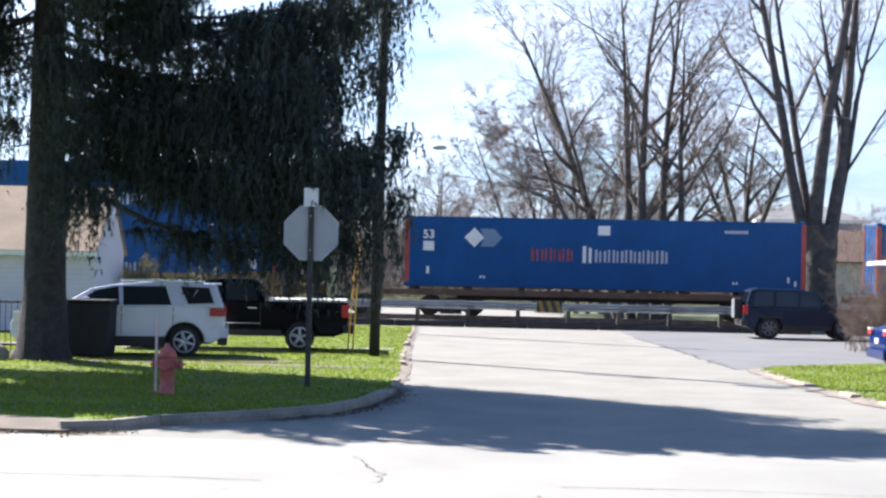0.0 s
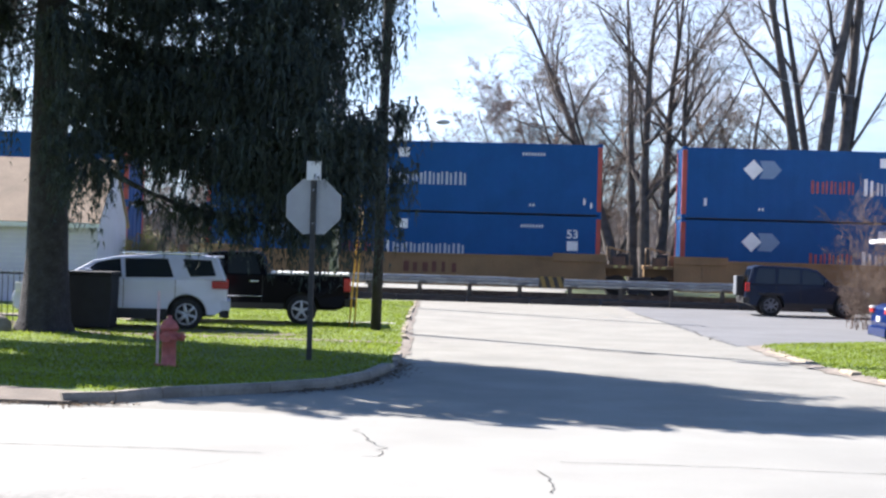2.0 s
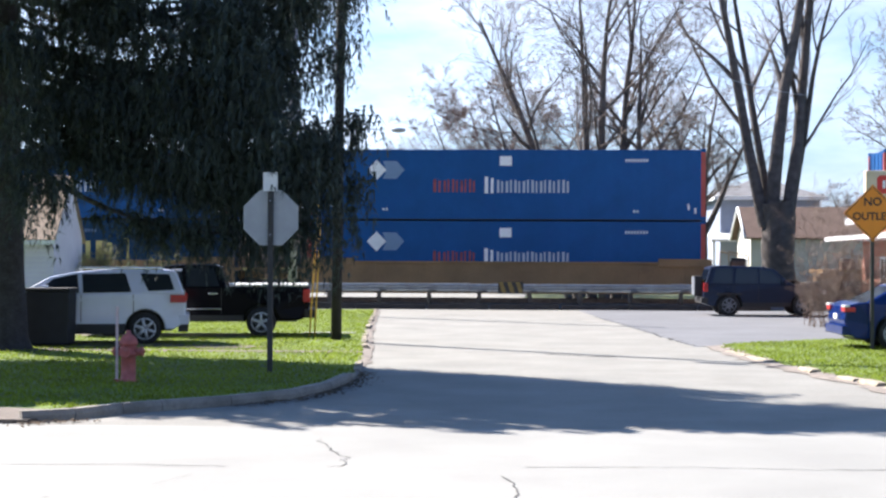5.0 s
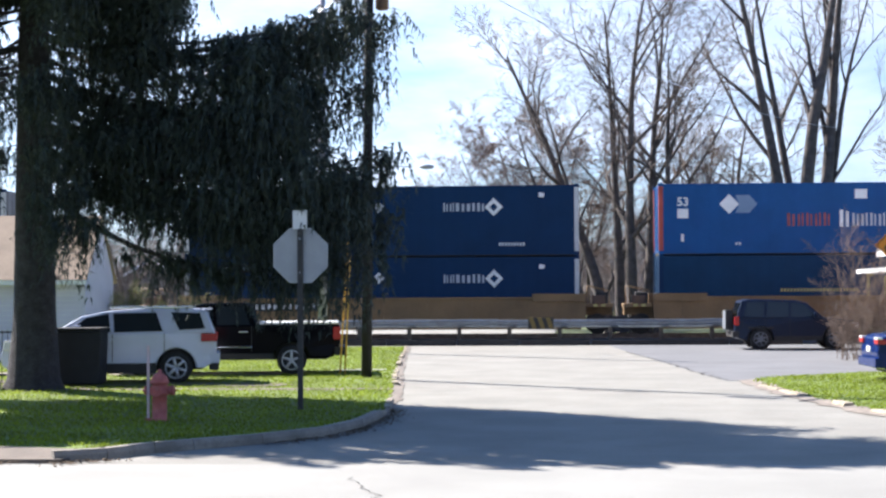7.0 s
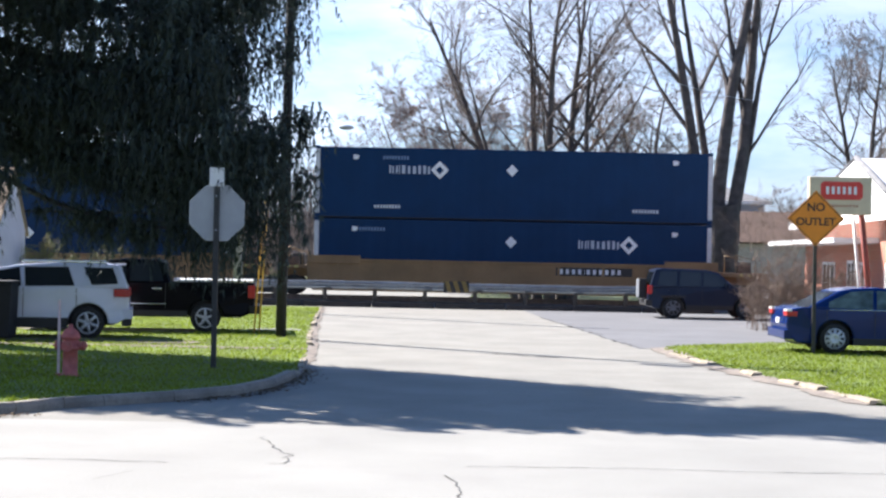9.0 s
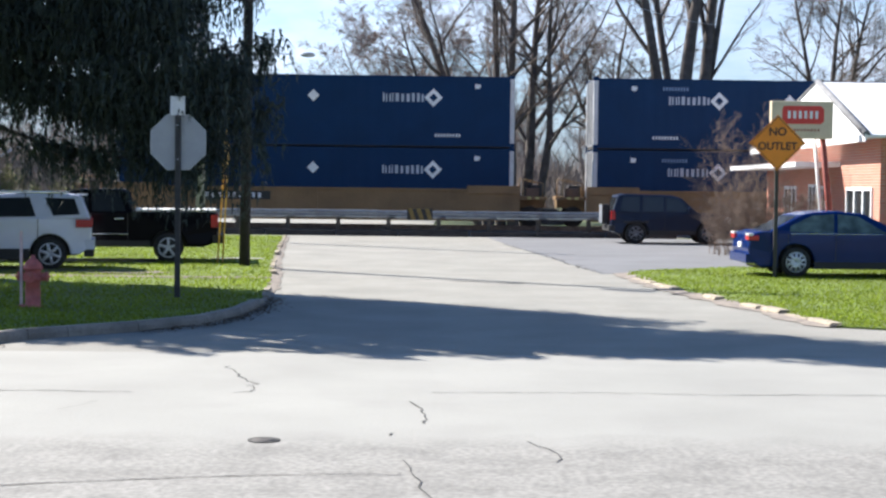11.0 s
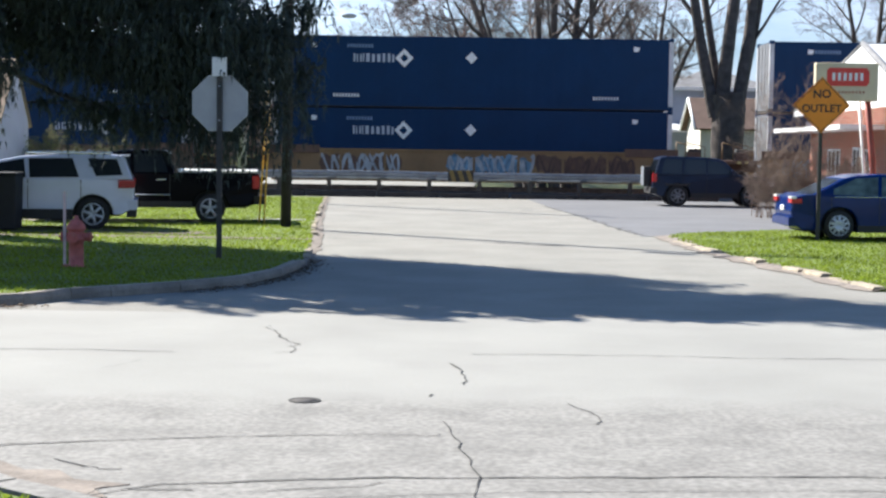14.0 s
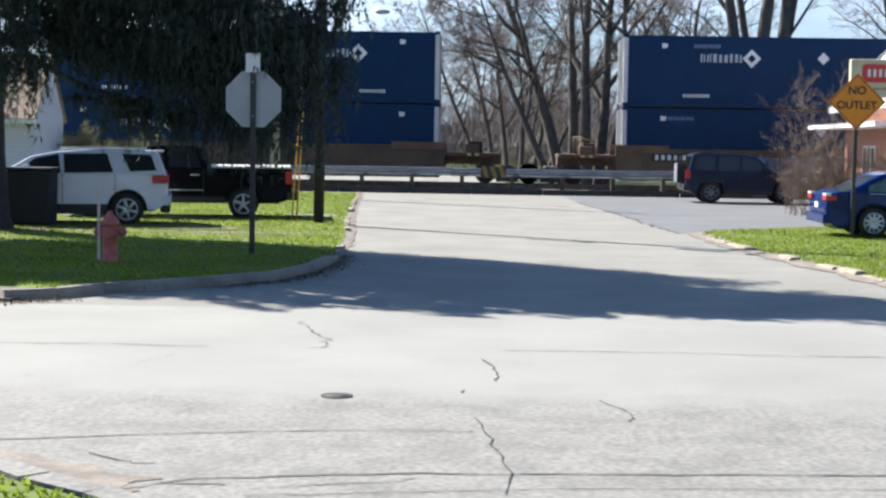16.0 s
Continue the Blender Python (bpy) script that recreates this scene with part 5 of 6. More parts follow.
bare_tree("bare_tree", pose(4.9, 75.5, -0.05), [((-0.9, 0, 0), (-0.30, 0.05, 1), 15, 0.32), ((-0.3, 0.3, 0), (-0.10, 0.1, 1), 16, 0.28), ((0.3, 0, 0), (0.02, -0.05, 1), 17, 0.30), ((0.9, 0.4, 0), (0.09, 0.08, 1), 16, 0.30), ((1.4, 0.1, 0), (0.16, 0, 1), 14, 0.24), ((-1.4, -0.2, 0), (-0.5, 0, 1), 11, 0.2)],
          21, "tall bare grey tree with several trunks behind the railway", (12, 8, 7, 4), thin=0.009)
bare_tree("bare_tree", pose(13.7, 75.5, -0.05), [((-0.65, 0, 3.6), (-0.20, 0, 1), 18, 0.32), ((-0.35, 0.2, 3.8), (-0.10, 0.08, 1), 16, 0.24), ((-0.35, -0.1, 4.0), (0.02, -0.05, 1), 19, 0.38), ((0.40, 0, 3.6), (0.15, 0.02, 1), 18, 0.36), ((0.5, 0.15, 3.8), (0.25, 0.1, 1), 13, 0.22)],
          22, "large bare tree with a thick forked grey trunk", (7, 6, 5, 4), trunk=(4.8, 0.76, 0.84), spread=34, up=0.6)
bare_tree("bare_tree", pose(11.4, 86, -0.05), [((0, 0, 3.0), (-0.5, 0, 1), 9, 0.18), ((0, 0, 3.2), (0.5, 0.1, 1), 9.5, 0.18), ((0, 0, 3.4), (0.02, 0, 1), 9, 0.2), ((0, 0, 3.0), (0.2, 0.5, 1), 8, 0.15), ((0, 0, 3.0), (-0.2, -0.5, 1), 8, 0.15)],
          23, "rounded bare street tree with fine twigs", (9, 7, 7, 4), trunk=(3.5, 0.32, 0.26), spread=48)
budding = bare_tree("budding_tree", pose(1.6, 84, -0.05), [((dx, 0, 0), (dx * 0.22, rx, 1), 10.5, 0.15) for dx, rx in ((-1.6, 0.1), (-0.9, -0.15), (-0.2, 0.2), (0.5, -0.1), (1.1, 0.1), (1.8, 0))],
          24, "reddish budding tree with dense fine twigs", (11, 8, 8, 4), twig=REDTWIG, buds=3, bud_mat=REDTWIG, spread=46)
bare_tree("bare_tree", pose(25.5, 92, -0.05), [((0, 0, 2.2), (-0.3, 0, 1), 12, 0.26), ((0, 0, 2.4), (0.25, 0.1, 1), 13, 0.26), ((0, 0, 2.6), (0.0, 0.2, 1), 13, 0.26)], 25, "bare tree behind the brick shop", (12, 9, 7, 4), trunk=(2.7, 0.42, 0.34))
bare_tree("bare_tree", pose(32.5, 84, -0.05), [((0, 0, 2.2), (-0.35, 0, 1), 13, 0.28), ((0, 0, 2.4), (0.3, 0.1, 1), 13, 0.28), ((0, 0, 2.6), (-0.05, -0.2, 1), 14, 0.28)], 26, "bare tree behind the brick shop", (12, 9, 7, 4), trunk=(2.7, 0.45, 0.36))
far_a = bare_tree("bare_tree", pose(-8, 118, -0.05), [((0, 0, 1.5), (-0.25, 0, 1), 8, 0.2), ((0, 0, 1.8), (0.2, 0.1, 1), 8.5, 0.2), ((0, 0, 1.2), (0.0, -0.2, 1), 8, 0.16)], 27, "distant bare tree with grey-brown twigs", (8, 7, 6), trunk=(2.0, 0.34, 0.26), thin=0.014, wood=FARTWIG, twig=FARTWIG, group="distant trees")
far_b = bare_tree("bare_tree", pose(-14, 105, -0.05), [((0, 0, 1.0), (-0.4, 0, 1), 6, 0.14), ((0, 0, 1.0), (0.4, 0.1, 1), 6, 0.14), ((0, 0, 1.0), (0.05, 0.3, 1), 7, 0.16)], 28, "distant bare tree with reddish twigs", (9, 8, 6), trunk=(1.3, 0.24, 0.2), thin=0.014, wood=FARTWIG, twig=FARTWIG, spread=50, group="distant trees")
rt = random.Random(5)
for i in range(96):
    x = -66 + i * 1.5 + rt.uniform(-1.0, 1.0)
    y = rt.uniform(112, 185)
    if 8 < x < 20 and y < 130:
        continue
    copy_thing(rt.choice((far_a, far_b)), pose(x * y / 125, y, -0.05, 0, 0, rt.uniform(0, 360)))


def brush(name, x0, x1, y0, y1, count, tall, material, seed, label):
    rng = np.random.RandomState(seed)
    verts, faces = [], []
    for _ in range(count):
        x, y = rng.uniform(x0, x1), rng.uniform(y0, y1)
        h = tall * (0.55 + 0.5 * noise.noise(Vector((x * 0.15, y * 0.1, seed)))) * rng.uniform(0.5, 1.1)
        for _k in range(3):
            a = rng.rand() * 6.28
            z = h * rng.rand() ** 0.7
            p = Vector((x + rng.normal() * 0.5, y + rng.normal() * 0.4, z))
            u = Vector((math.cos(a), math.sin(a), 0)) * min(0.04, 0.010 * tall)
            w = Vector((rng.normal() * 0.3, rng.normal() * 0.3, 0.6)).normalized() * tall * rng.uniform(0.12, 0.3)
            k = len(verts)
            verts += [p - u, p + u, p + w]
            faces.append((k, k + 1, k + 2))
    return tagged(raw(name, verts, faces, material), label, "brush", kind="stuff")


brush("far_brush", -90, 90, 112, 132, 30000, 4.4, FARTWIG, 3, "brown leafless brush beyond the railway")
brush("far_brush", -70, 70, 136, 160, 30000, 8.0, FARTWIG, 8, "brown leafless woodland edge in the distance")
brush("far_brush", -80, 6, 92, 99, 3500, 1.6, BUDLEAF, 4, "low greening brush beyond the railway")
bare_tree("shrub", pose(10.2, 44.5, 0.0), [((rt.uniform(-1.3, 2.0), rt.uniform(-0.9, 0.9), 0), (rt.gauss(-0.04, 0.48), rt.gauss(0, 0.3), 1), rt.uniform(1.0, 2.0), 0.010) for _ in range(95)] + [((rt.uniform(-1.0, 0.2), rt.uniform(-0.4, 0.4), 0), (rt.gauss(-0.05, 0.12), rt.gauss(0, 0.2), 1), rt.uniform(2.9, 3.8), 0.014) for _ in range(7)],
          31, "bare brown shrub with tangled thin stems by the apron", (9, 7, 5), wood=SHRUBTWIG, twig=SHRUBTWIG, thin=0.0036, spread=38, ratio=(0.42, 0.5, 0.5), group="shrubs")
bare_tree("shrub", pose(-12.2, 50.5, 0.0), [((rt.uniform(-1.5, 1.5), rt.uniform(-0.8, 0.8), 0), (rt.gauss(0, 0.4), rt.gauss(0, 0.3), 1), rt.uniform(1.4, 2.3), 0.02) for _ in range(22)],
          32, "yellow-green budding shrub beside the garage", (6, 5, 3), wood=TWIG, twig=TWIG, thin=0.008, spread=40, ratio=(0.42, 0.5, 0.5), buds=4, bud_mat=BUDLEAF, group="shrubs")


def spruce(m, seed):
    """A Norway spruce: sagging limbs with curtains of hanging branchlets."""
    rng = np.random.RandomState(seed)
    t = thing("spruce_tree", m, "tall dark green spruce with drooping branches and a rough trunk", "tree")
    tv, tf = [], []
    H = 21.0
    pts = [Vector((0.02 * math.sin(i), 0.02 * math.cos(i * 1.3), H * i / 14)) for i in range(15)]
    tube(tv, tf, [Vector((0, 0, -0.1)), Vector((0, 0, 0.25))] + pts[1:], [0.70, 0.54] + [0.465 * (1 - 0.95 * i / 14) for i in range(1, 15)], 18)
    lv, lf, nv, nf = [], [], [], []
    levels = [4.35, 4.6, 4.85, 5.15, 5.45, 5.75, 6.1, 6.45, 6.8, 7.15, 7.45, 8.0, 8.5, 9.0, 9.5]
    while levels[-1] < 20.3:
        levels.append(levels[-1] + 0.8)
    for z in levels:
        low = z < 9.2
        dip = min(1.0, max(0.0, (7.6 - z) / 3.2))
        L = 9.0 * max(0.05, 1 - max(0, z - 7.0) / 14.4) ** 0.85
        for k in range(7 if z < 7.5 else 12 if z < 12.5 else 8):
            # limb bearings are set to shape the shadow cast on road and lawn
            if 7.6 < z < 10.2:
                a = radians(rng.uniform(-70, -32) if k < 4 else rng.uniform(196, 238) if k > 7 else rng.uniform(165, 280))
            elif low:
                a = radians(rng.uniform(-39, -27) if k < 3 else rng.uniform(-70, -20) if k == 3 else rng.uniform(140, 220))
            else:
                a = radians(rng.uniform(-76, -44) if k < 2 else rng.uniform(190, 242) if k > 8 else rng.uniform(166, 308))
            ll = L * (rng.uniform(0.82, 1.02) if z < 12.5 else rng.uniform(0.52, 0.98)) * (0.58 if z < 8.4 and k == 3 else 0.66 if 7.6 < z < 10.2 and k < 4 else 1.0) * ((0.36 if z < 5.7 else 0.75) if z < 8.4 and k > 3 else 1.0) * (0.6 if 7.5 < z < 8.4 and rng.rand() < 0.3 else 1.0)
            if z < 7.4 and k > 3:
                # few short limbs are left on the street side of the trunk
                if rng.rand() < (0.85 if z < 5.6 else 0.45):
                    continue
                ll *= 0.6
            zz = z + rng.uniform(-0.3, 0.3)
            slack = rng.uniform(0.7, 1.25)
            out, side = Vector((math.cos(a), math.sin(a), 0)), Vector((-math.sin(a), math.cos(a), 0))
            n = 12
            curve = []
            for i in range(n + 1):
                u = i / n
                curve.append(out * (ll * u) + side * (0.25 * math.sin(u * 3 + k)) + Vector((0, 0, zz - (0.36 + 0.10 * dip) * slack * ll * u * (1 - (0.84 - 0.13 * dip) * u))))
            tube(lv, lf, curve[:n], [0.045 * (ll / 7) * (1 - 0.95 * i / n) + 0.005 for i in range(n)], 5)
            clump = rng.uniform(0.45, 1.25, 14) * (rng.rand(14) > (0.36 if low else 0.14 if z < 12.5 else 0.45))
            clump[10:] = rng.uniform(0.85, 1.25, 4)
            bushy = z < 10.2 and k > 3
            if bushy:
                clump = rng.uniform(0.7, 1.25, 14)
            for _ in range(int(ll * (30 if bushy and z > 7.4 else 24 if bushy else 23 if low else 16 if z < 12.5 else 18))):
                u = 0.12 + 0.88 * rng.rand() ** 0.74
                lush = clump[int(u * 13.99)]
                if lush == 0:
                    continue
                i = min(n - 1, int(u * n))
                top = curve[i].lerp(curve[i + 1], u * n - i)
                top = top + side * rng.uniform(-1, 1) * (0.95 - 0.6 * u) + Vector((0, 0, rng.uniform(-0.1, 0.15)))
                hang = lush * rng.uniform(0.25, 1.15) * (1.1 - 0.4 * abs(u - 0.6)) * (1.35 if low and u > 0.82 else 1.0) * (1.0 if low else 1.2)
                sway = Vector((rng.normal() * 0.1, rng.normal() * 0.1, 0))
                steps = 7 if low else 4
                for j in range(steps):
                    f = j / steps
                    c = top + sway * f * 2 - Vector((0, 0, hang * f))
                    reach = math.hypot(c.x, c.y)
                    # the skirt round the trunk is pruned up and its street face is clear
                    if c.y < 0.1 and abs(c.x - 0.1) < 0.75 and c.z < 7.8:
                        break
                    if reach < 3.0 and c.z < 3.60 - 0.35 * max(0.0, reach - 1.2):
                        break
                    for _b in range(4 if low else 3):
                        b = rng.rand() * 6.283
                        h = Vector((math.cos(b), math.sin(b), 0))
                        # needles of the unseen upper crown are widened to thicken its cast shade
                        w = (0.010 + 0.014 * rng.rand() if low else 0.016 + 0.020 * rng.rand()) * (1.2 - 0.6 * f) * (2.0 if low and bushy and z > 7.4 else 1.0 if low else 2.9 if z < 12.5 else 2.2)
                        tip = c + h * rng.uniform(0.03, 0.21) * (1.1 - 0.5 * f) - Vector((0, 0, rng.uniform(0.02, 0.24)))
                        s2 = Vector((-h.y, h.x, 0.3)) * w
                        q = len(nv)
                        nv += [c + s2, c - s2, tip]
                        nf.append((q, q + 1, q + 2))
    raw("trunk", tv, tf, BARK, t, smooth=True)
    raw("branchwork", lv, lf, BARK, t)
    raw("crown", nv, nf, NEEDLE, t)
    return t


spruce(pose(-10.2, 31.0, 0.02), 8)

# ---------------- bin, fence, buildings ----------------
binn = thing("storage_bin", pose(-9.52, 32.2, 0.03), "blue-black upright bin standing on the lawn edge", "bin")
part("body", upright([(-0.45, 0.05), (0.43, 0.05), (0.46, 1.18), (-0.48, 1.18)], -0.3, 0.3), BIN, binn, bevel=0.03)
part("lid", boxes((-0.50, 0.48, -0.33, 0.33, 1.18, 1.25)), BIN, binn, bevel=0.02)
for s in (-0.33, 0.31):
    w = bmesh.new()
    bar(w, (s - 0.03, 0.2, 0.06), (s + 0.03, 0.2, 0.06), 0.06, n=12)
    part("wheel", w, RUBBER, binn)

fence = thing("iron_fence", pose(-10.6, 33.2, 0.04), "black iron picket fence beside the spruce", "fence")
for i in range(46):
    x = -0.13 * i
    big = i % 14 == 0
    b = bmesh.new()
    bar(b, (x, 0, -0.15), (x, 0, 1.28 if big else 1.18), 0.032 if big else 0.011, n=6)
    part("fence_post" if big else "picket", b, IRON, fence)
for z in (0.18, 1.12):
    part("rail", boxes((-6.1, 0.1, -0.018, 0.018, z - 0.02, z + 0.02)), IRON, fence)
stone = thing("stone", pose(-11.0, 30.5, 0.03), "pale rough stone at the foot of the spruce", "stone")
sb = bmesh.new()
bmesh.ops.create_icosphere(sb, subdivisions=3, radius=0.3)
for v in sb.verts:
    v.co *= 1 + 0.28 * noise.noise(v.co * 4)
    v.co.z = v.co.z * 0.75 + 0.12
part("body", sb, KERB, stone)

gar = thing("garage", pose(-13.4, 45.0, 0.0, 0, 0, 7.6), "white-sided garage with a tan shingle gable roof", "garage")
for b in ((-9.0, 0.0, 0.0, 0.15, -0.1, 2.55), (-9.0, 0.0, 5.9, 6.05, -0.1, 2.55), (-9.0, -8.85, 0.15, 5.9, -0.1, 2.55)):
    part("wall", boxes(b), SIDING, gar)
part("gable_wall", upright([(0, -0.1), (6.05, -0.1), (6.05, 2.55), (3.02, 4.42), (0, 2.55)], -0.15, 0.0), SIDING, gar).matrix_basis = pose(-0.004, 0, 0, 0, 0, 90) @ pose(0, -0.0, 0)
for y0, z0, y1, z1 in ((-0.30, 2.36, 3.03, 4.43), (6.35, 2.36, 3.03, 4.43)):
    bm = bmesh.new()
    vs = [bm.verts.new(p) for p in ((-9.3, y0, z0), (0.22, y0, z0), (0.22, y1, z1), (-9.3, y1, z1))]
    bm.faces.new(vs)
    bmesh.ops.recalc_face_normals(bm, faces=bm.faces)
    if bm.faces[:][0].normal.z < 0:
        bmesh.ops.reverse_faces(bm, faces=bm.faces)
    bmesh.ops.solidify(bm, geom=bm.faces[:], thickness=-0.09)
    part("roof", bm, SHINGLE, gar)
part("fascia", boxes((-9.3, 0.22, -0.34, -0.305, 2.28, 2.42)), TRIMWHITE, gar)
rows = bmesh.new()
for i in range(17):
    box(rows, -9.0, 0.0, -0.012, 0.0, 0.05 + i * 0.147, 0.06 + i * 0.147)
part("siding_laps", rows, TRIMWHITE, gar)
part("side_door", boxes((0.001, 0.03, 4.1, 5.0, 0.0, 2.03)), CREAM, gar)


def house(m, label, w, d, eave, ridge, wall, roof, windows, porch=None, name="house"):
    """A gabled house; its gable faces the railway."""
    h = thing(name, m, label, "house", "houses beyond the railway")
    part("wall", upright([(-w / 2, -0.2), (w / 2, -0.2), (w / 2, eave), (0, ridge), (-w / 2, eave)], 0, d), wall, h)
    for s in (-1, 1):
        bm = bmesh.new()
        k = (ridge - eave) / (w / 2)
        vs = [bm.verts.new(p) for p in ((s * (w / 2 + 0.4), -0.35, eave - 0.4 * k + 0.06), (0, -0.35, ridge + 0.06), (0, d + 0.35, ridge + 0.06), (s * (w / 2 + 0.4), d + 0.35, eave - 0.4 * k + 0.06))]
        bm.faces.new(vs)
        bmesh.ops.recalc_face_normals(bm, faces=bm.faces)
        bmesh.ops.solidify(bm, geom=bm.faces[:], thickness=0.12)
        part("roof", bm, roof, h)
        bm = bmesh.new()
        bar(bm, (s * (w / 2 + 0.4), -0.38, eave - 0.4 * k), (0, -0.38, ridge), 0.09, n=4)
        part("bargeboard", bm, TRIMWHITE, h)
    for x, z, ww, hh in windows:
        f = part("window", boxes((x - ww / 2 - 0.08, x + ww / 2 + 0.08, -0.05, 0.0, z - hh / 2 - 0.08, z + hh / 2 + 0.08)), TRIMWHITE, h)
        part("pane", boxes((x - ww / 2, x + ww / 2, -0.058, -0.052, z + 0.03, z + hh / 2)), CARGLASS, f)
        part("pane", boxes((x - ww / 2, x + ww / 2, -0.058, -0.052, z - hh / 2, z - 0.03)), CARGLASS, f)
    if porch:
        pw, pz = porch
        part("porch_roof", upright([(-2.2, pz), (0.0, pz + 0.7), (0.0, pz + 0.55), (-2.2, pz - 0.14)], -pw / 2, pw / 2), METALROOF, h).matrix_basis = pose(0, 0, 0, 0, 0, 90)
        for x in (-pw / 2 + 0.2, 0, pw / 2 - 0.2):
            part("porch_post", boxes((x - 0.07, x + 0.07, -2.1, -1.96, -0.1, pz - 0.1)), TRIMWHITE, h)
    return h


def hip_house(m, label, w, d, eave, ridge, wall, roof, windows, porch):
    """A two-storey house with a hipped roof and a porch along its front; its origin is the front corner."""
    h = thing("house", m, label, "house", "houses beyond the railway")
    part("wall", boxes((0, w, 0, d, -0.2, eave)), wall, h)
    bm = bmesh.new()
    v = [bm.verts.new(p) for p in ((-0.45, -0.45, eave), (w + 0.45, -0.45, eave), (w + 0.45, d + 0.45, eave), (-0.45, d + 0.45, eave), (w * 0.38, d / 2, ridge), (w * 0.62, d / 2, ridge))]
    for f in ((0, 1, 5, 4), (1, 2, 5), (2, 3, 4, 5), (3, 0, 4), (3, 2, 1, 0)):
        bm.faces.new([v[i] for i in f])
    bmesh.ops.recalc_face_normals(bm, faces=bm.faces)
    part("roof", bm, roof, h)
    part("eaves_board", boxes((-0.47, w + 0.47, -0.47, -0.44, eave - 0.2, eave + 0.02)), TRIMWHITE, h)
    part("eaves_board", boxes((-0.47, -0.44, -0.44, d + 0.44, eave - 0.2, eave + 0.02)), TRIMWHITE, h)
    for x, z, ww, hh in windows:
        f = part("window", boxes((x - ww / 2 - 0.08, x + ww / 2 + 0.08, -0.05, 0.0, z - hh / 2 - 0.08, z + hh / 2 + 0.08)), TRIMWHITE, h)
        part("pane", boxes((x - ww / 2, x + ww / 2, -0.058, -0.052, z + 0.03, z + hh / 2)), CARGLASS, f)
        part("pane", boxes((x - ww / 2, x + ww / 2, -0.058, -0.052, z - hh / 2, z - 0.03)), CARGLASS, f)
    pd, pz = porch
    part("porch_roof", upright([(-pd, pz), (0.0, pz + 0.45), (0.0, pz + 0.3), (-pd, pz - 0.16)], -w - 0.3, 0.9), METALROOF, h).matrix_basis = pose(0, 0, 0, 0, 0, 90)
    for k in range(4):
        x = -0.7 + (w + 0.8) * k / 3
        part("porch_post", boxes((x - 0.09, x + 0.09, -pd + 0.1, -pd + 0.28, -0.1, pz - 0.1)), TRIMWHITE, h)
    return h


hip_house(pose(14.55, 101, 0), "white two-storey house, blue shade painted into its walls, with a hipped roof and porch", 6.5, 8, 6.0, 7.3, SHADEDSIDING, GREYROOF, [(2.4, 4.6, 0.9, 1.4), (4.9, 4.6, 0.9, 1.4), (1.6, 1.6, 0.9, 1.4), (4.6, 1.6, 0.9, 1.4)], (2.2, 3.2))
house(pose(14.9, 93.5, 0, 0, 0, -90), "low house with a brown shingle roof and white trim", 5.0, 7.5, 3.4, 5.05, CREAM, BROWNROOF, [(-1.0, 1.4, 0.8, 1.1), (1.0, 1.4, 0.8, 1.1)])
house(pose(-32.0, 128, 0, 0, 0, 12), "low far house with a pale roof", 7.0, 9, 2.9, 4.9, GREYWALL, CREAM, [(-1.5, 1.5, 0.9, 1.1), (1.5, 1.5, 0.9, 1.1)])
house(pose(-48.0, 112, 0, 0, 0, 20), "far cream house behind bare trees", 8.0, 9, 3.2, 5.6, CREAM, GREYROOF, [(-1.5, 1.6, 0.9, 1.2), (1.5, 1.6, 0.9, 1.2)])

shop = thing("brick_shop", pose(13.1, 55.5, 0.0, 0, 0, -93.0), "single-storey red brick shop with a white hipped roof", "shop")
EAVE = 3.36
SHOP_L = 16.1
part("wall", boxes((0.0, SHOP_L, 0.0, 0.3, -0.2, EAVE)), BRICK, shop)
part("wall", boxes((0.0, 0.3, 0.3, 13.0, -0.2, EAVE)), BRICK, shop)
part("wall", boxes((SHOP_L - 0.3, SHOP_L, 0.3, 13.0, -0.2, EAVE)), BRICK, shop)
part("wall", boxes((0.3, SHOP_L - 0.3, 12.7, 13.0, -0.2, EAVE)), BRICK, shop)
bm = bmesh.new()
c = [bm.verts.new(p) for p in ((-0.5, -0.5, EAVE + 0.01), (SHOP_L + 0.5, -0.5, EAVE + 0.01), (SHOP_L + 0.5, 13.5, EAVE + 0.01), (-0.5, 13.5, EAVE + 0.01), (4.97, 0.7, 5.5), (4.6, 12.2, 5.5))]
for f in ((0, 1, 4), (1, 2, 5, 4), (2, 3, 5), (3, 0, 4, 5), (3, 2, 1, 0)):
    bm.faces.new([c[i] for i in f])
bmesh.ops.recalc_face_normals(bm, faces=bm.faces)
part("roof", bm, METALROOF, shop)
# grey bars along two hips draw the grey band across the white roof
bm = bmesh.new()
bar(bm, (4.97, 0.70, 5.5), (SHOP_L + 0.5, -0.5, EAVE + 0.02), 0.10, n=6)
bar(bm, (4.97, 0.70, 5.5), (-0.5, -0.5, EAVE + 0.02), 0.08, n=6)
part("hip_bar", bm, GREYROOF, shop, "grey bars along the roof hips")
part("fascia", boxes((-0.52, SHOP_L + 0.52, -0.54, -0.50, EAVE - 0.16, EAVE + 0.03)), TRIMWHITE, shop)
part("soffit", boxes((-0.5, SHOP_L + 0.5, -0.50, -0.01, EAVE - 0.06, EAVE)), TRIMWHITE, shop)
part("canopy", boxes((-0.3, 11.6, -1.3, -0.01, 2.60, 2.74)), TRIMWHITE, shop, "white flat canopy over the shop front")
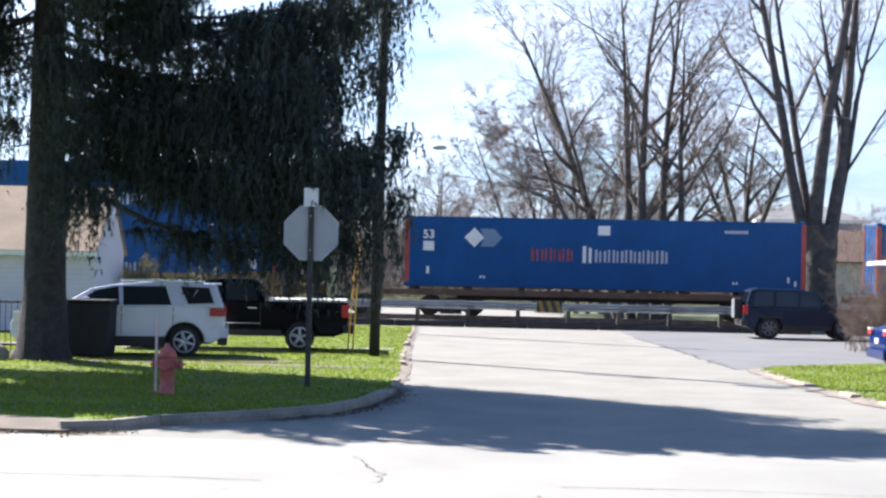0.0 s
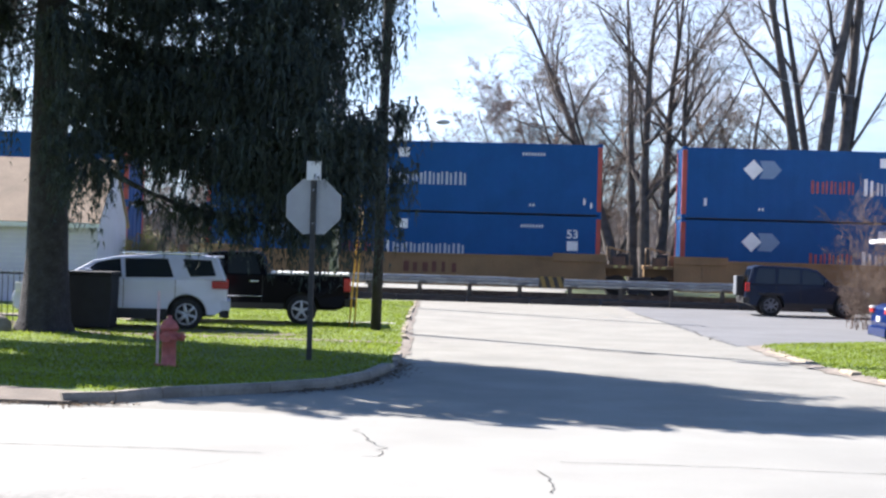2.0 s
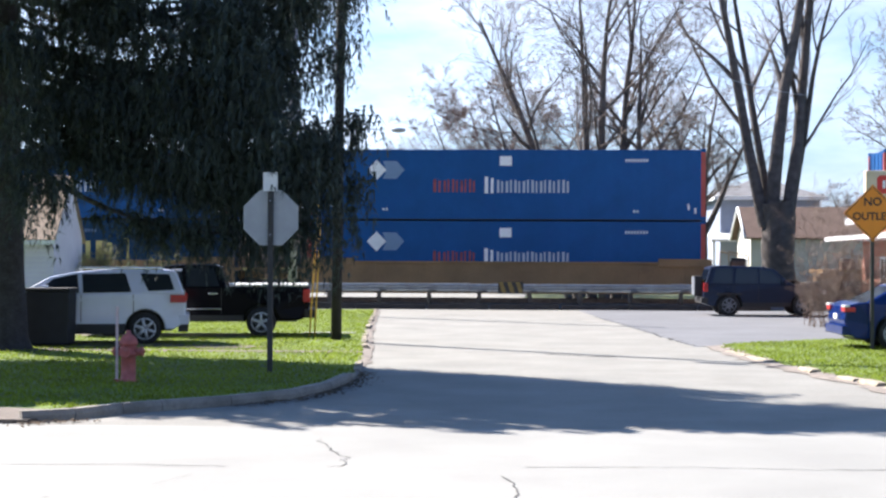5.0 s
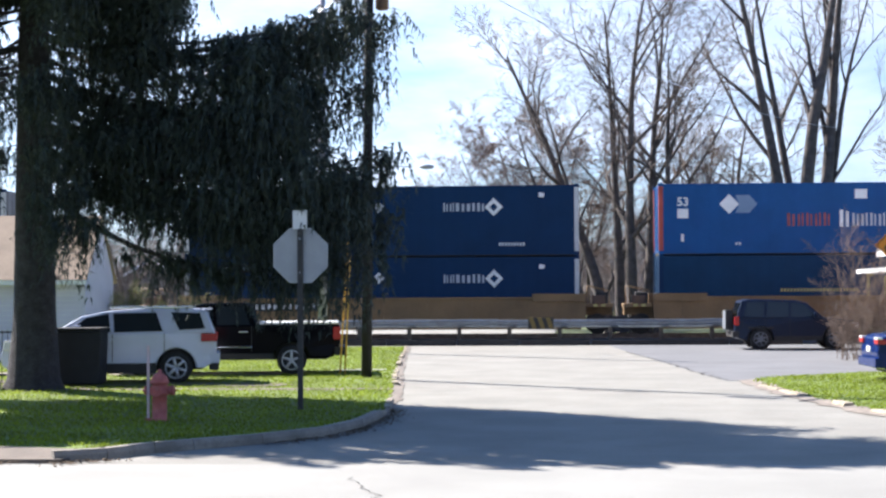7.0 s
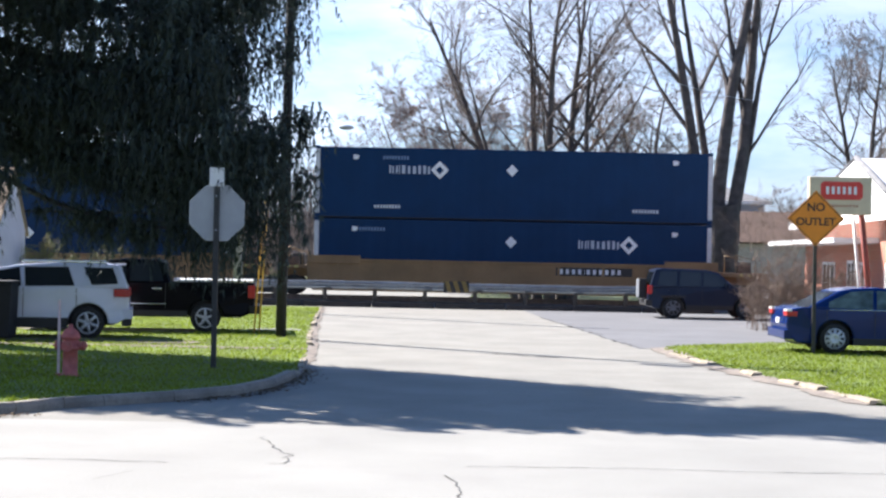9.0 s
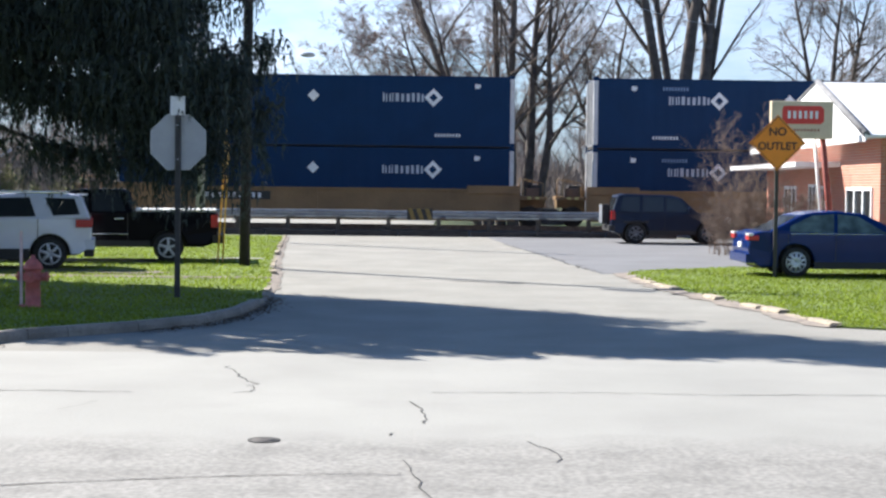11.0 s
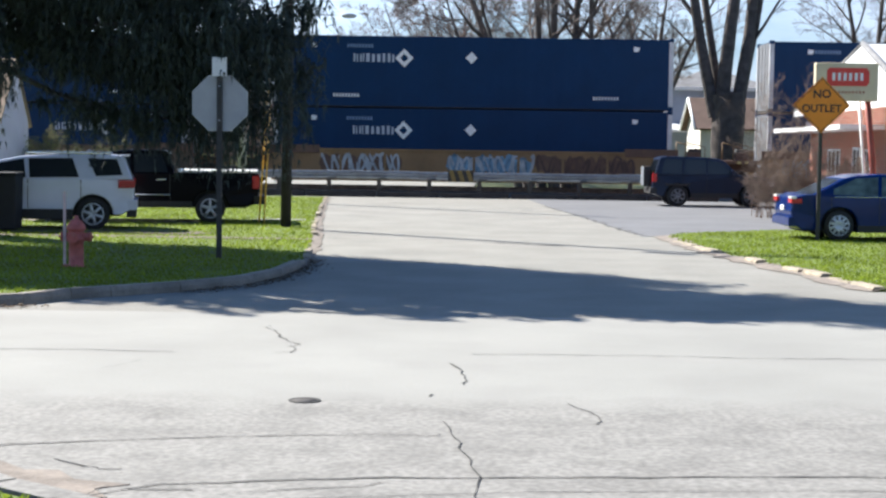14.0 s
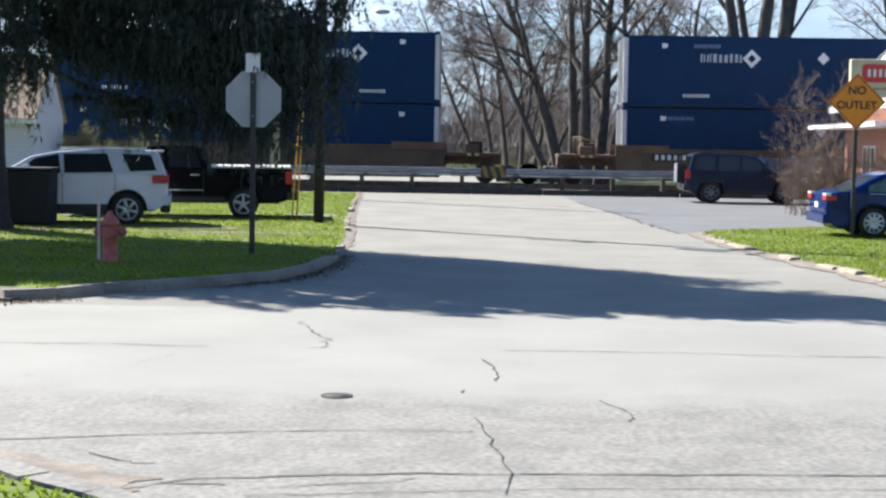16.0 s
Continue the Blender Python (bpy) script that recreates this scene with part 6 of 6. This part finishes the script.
for x0, x1, z0, z1 in ((3.4, 5.4, 0.75, 2.05), (7.4, 8.5, 0.03, 2.1), (8.9, 10.4, 0.75, 2.05), (12.5, 15.4, 0.95, 2.02)):
    xm = [x0 + (x1 - x0) * k / 3 for k in (1, 2)] if x1 - x0 > 1.4 else [(x0 + x1) / 2]
    bs = [(x0, x0 + 0.09, -0.05, -0.003, z0, z1), (x1 - 0.09, x1, -0.05, -0.003, z0, z1), (x0 + 0.09, x1 - 0.09, -0.05, -0.003, z1 - 0.09, z1), (x0 + 0.09, x1 - 0.09, -0.05, -0.003, z0, z0 + 0.09)]
    f = part("window" if z0 > 0.5 else "door", boxes(*bs, *[(q - 0.05, q + 0.05, -0.05, -0.003, z0 + 0.09, z1 - 0.09) for q in xm]), TRIMWHITE, shop)
    part("pane", boxes((x0 + 0.09, x1 - 0.09, -0.02, -0.006, z0 + 0.09, z1 - 0.09)), CARGLASS, f)
    if z0 > 0.5:
        part("sill", boxes((x0 - 0.08, x1 + 0.08, -0.14, -0.003, z0 - 0.10, z0 - 0.01)), TRIMWHITE, f)

adv = thing("shop_sign", pose(10.22, 40.0, 0.0), "cream shop sign with a red panel on a leaning post", "sign")
part("sign_box", boxes((-0.73, 0.91, -0.11, 0.11, 3.27, 4.26)), SIGNCREAM, adv, bevel=0.03)
part("name_panel", upright([(-0.44, 3.72), (-0.38, 3.66), (0.58, 3.66), (0.66, 3.73), (0.66, 4.04), (0.58, 4.13), (-0.38, 4.13), (-0.44, 4.06)], -0.125, -0.111), SIGNRED, adv, "red panel with pale lettering bars")
letter_bars("lettering", adv, DECAL, -0.30, 3.90, 0.20, [0.1, 0.1, 0.1, 0.1, 0.1, 0.1], 0.045, y=-0.126)
letter_bars("small_print", adv, LEANRED, -0.40, 3.50, 0.06, [0.06] * 11, 0.03, y=-0.111)
bm = bmesh.new()
bar(bm, (1.09, 0.1, -0.2), (0.63, 0.1, 3.82), 0.08, n=10)
part("post", bm, LEANRED, adv)
bm = bmesh.new()
bar(bm, (0.91, 0.4, -0.2), (0.52, 0.3, 3.4), 0.045, n=8)
part("brace", bm, SIGNWHITE, adv)


# ---------------- what moves ----------------
def motions():
    for ob, s0, z in MOVERS:
        walk(ob, [(t, pose(s0 + SPEED * t, TRACK_Y, z)) for t in (0.0, 4.0, 8.0, 12.0, 16.0)])


motions()
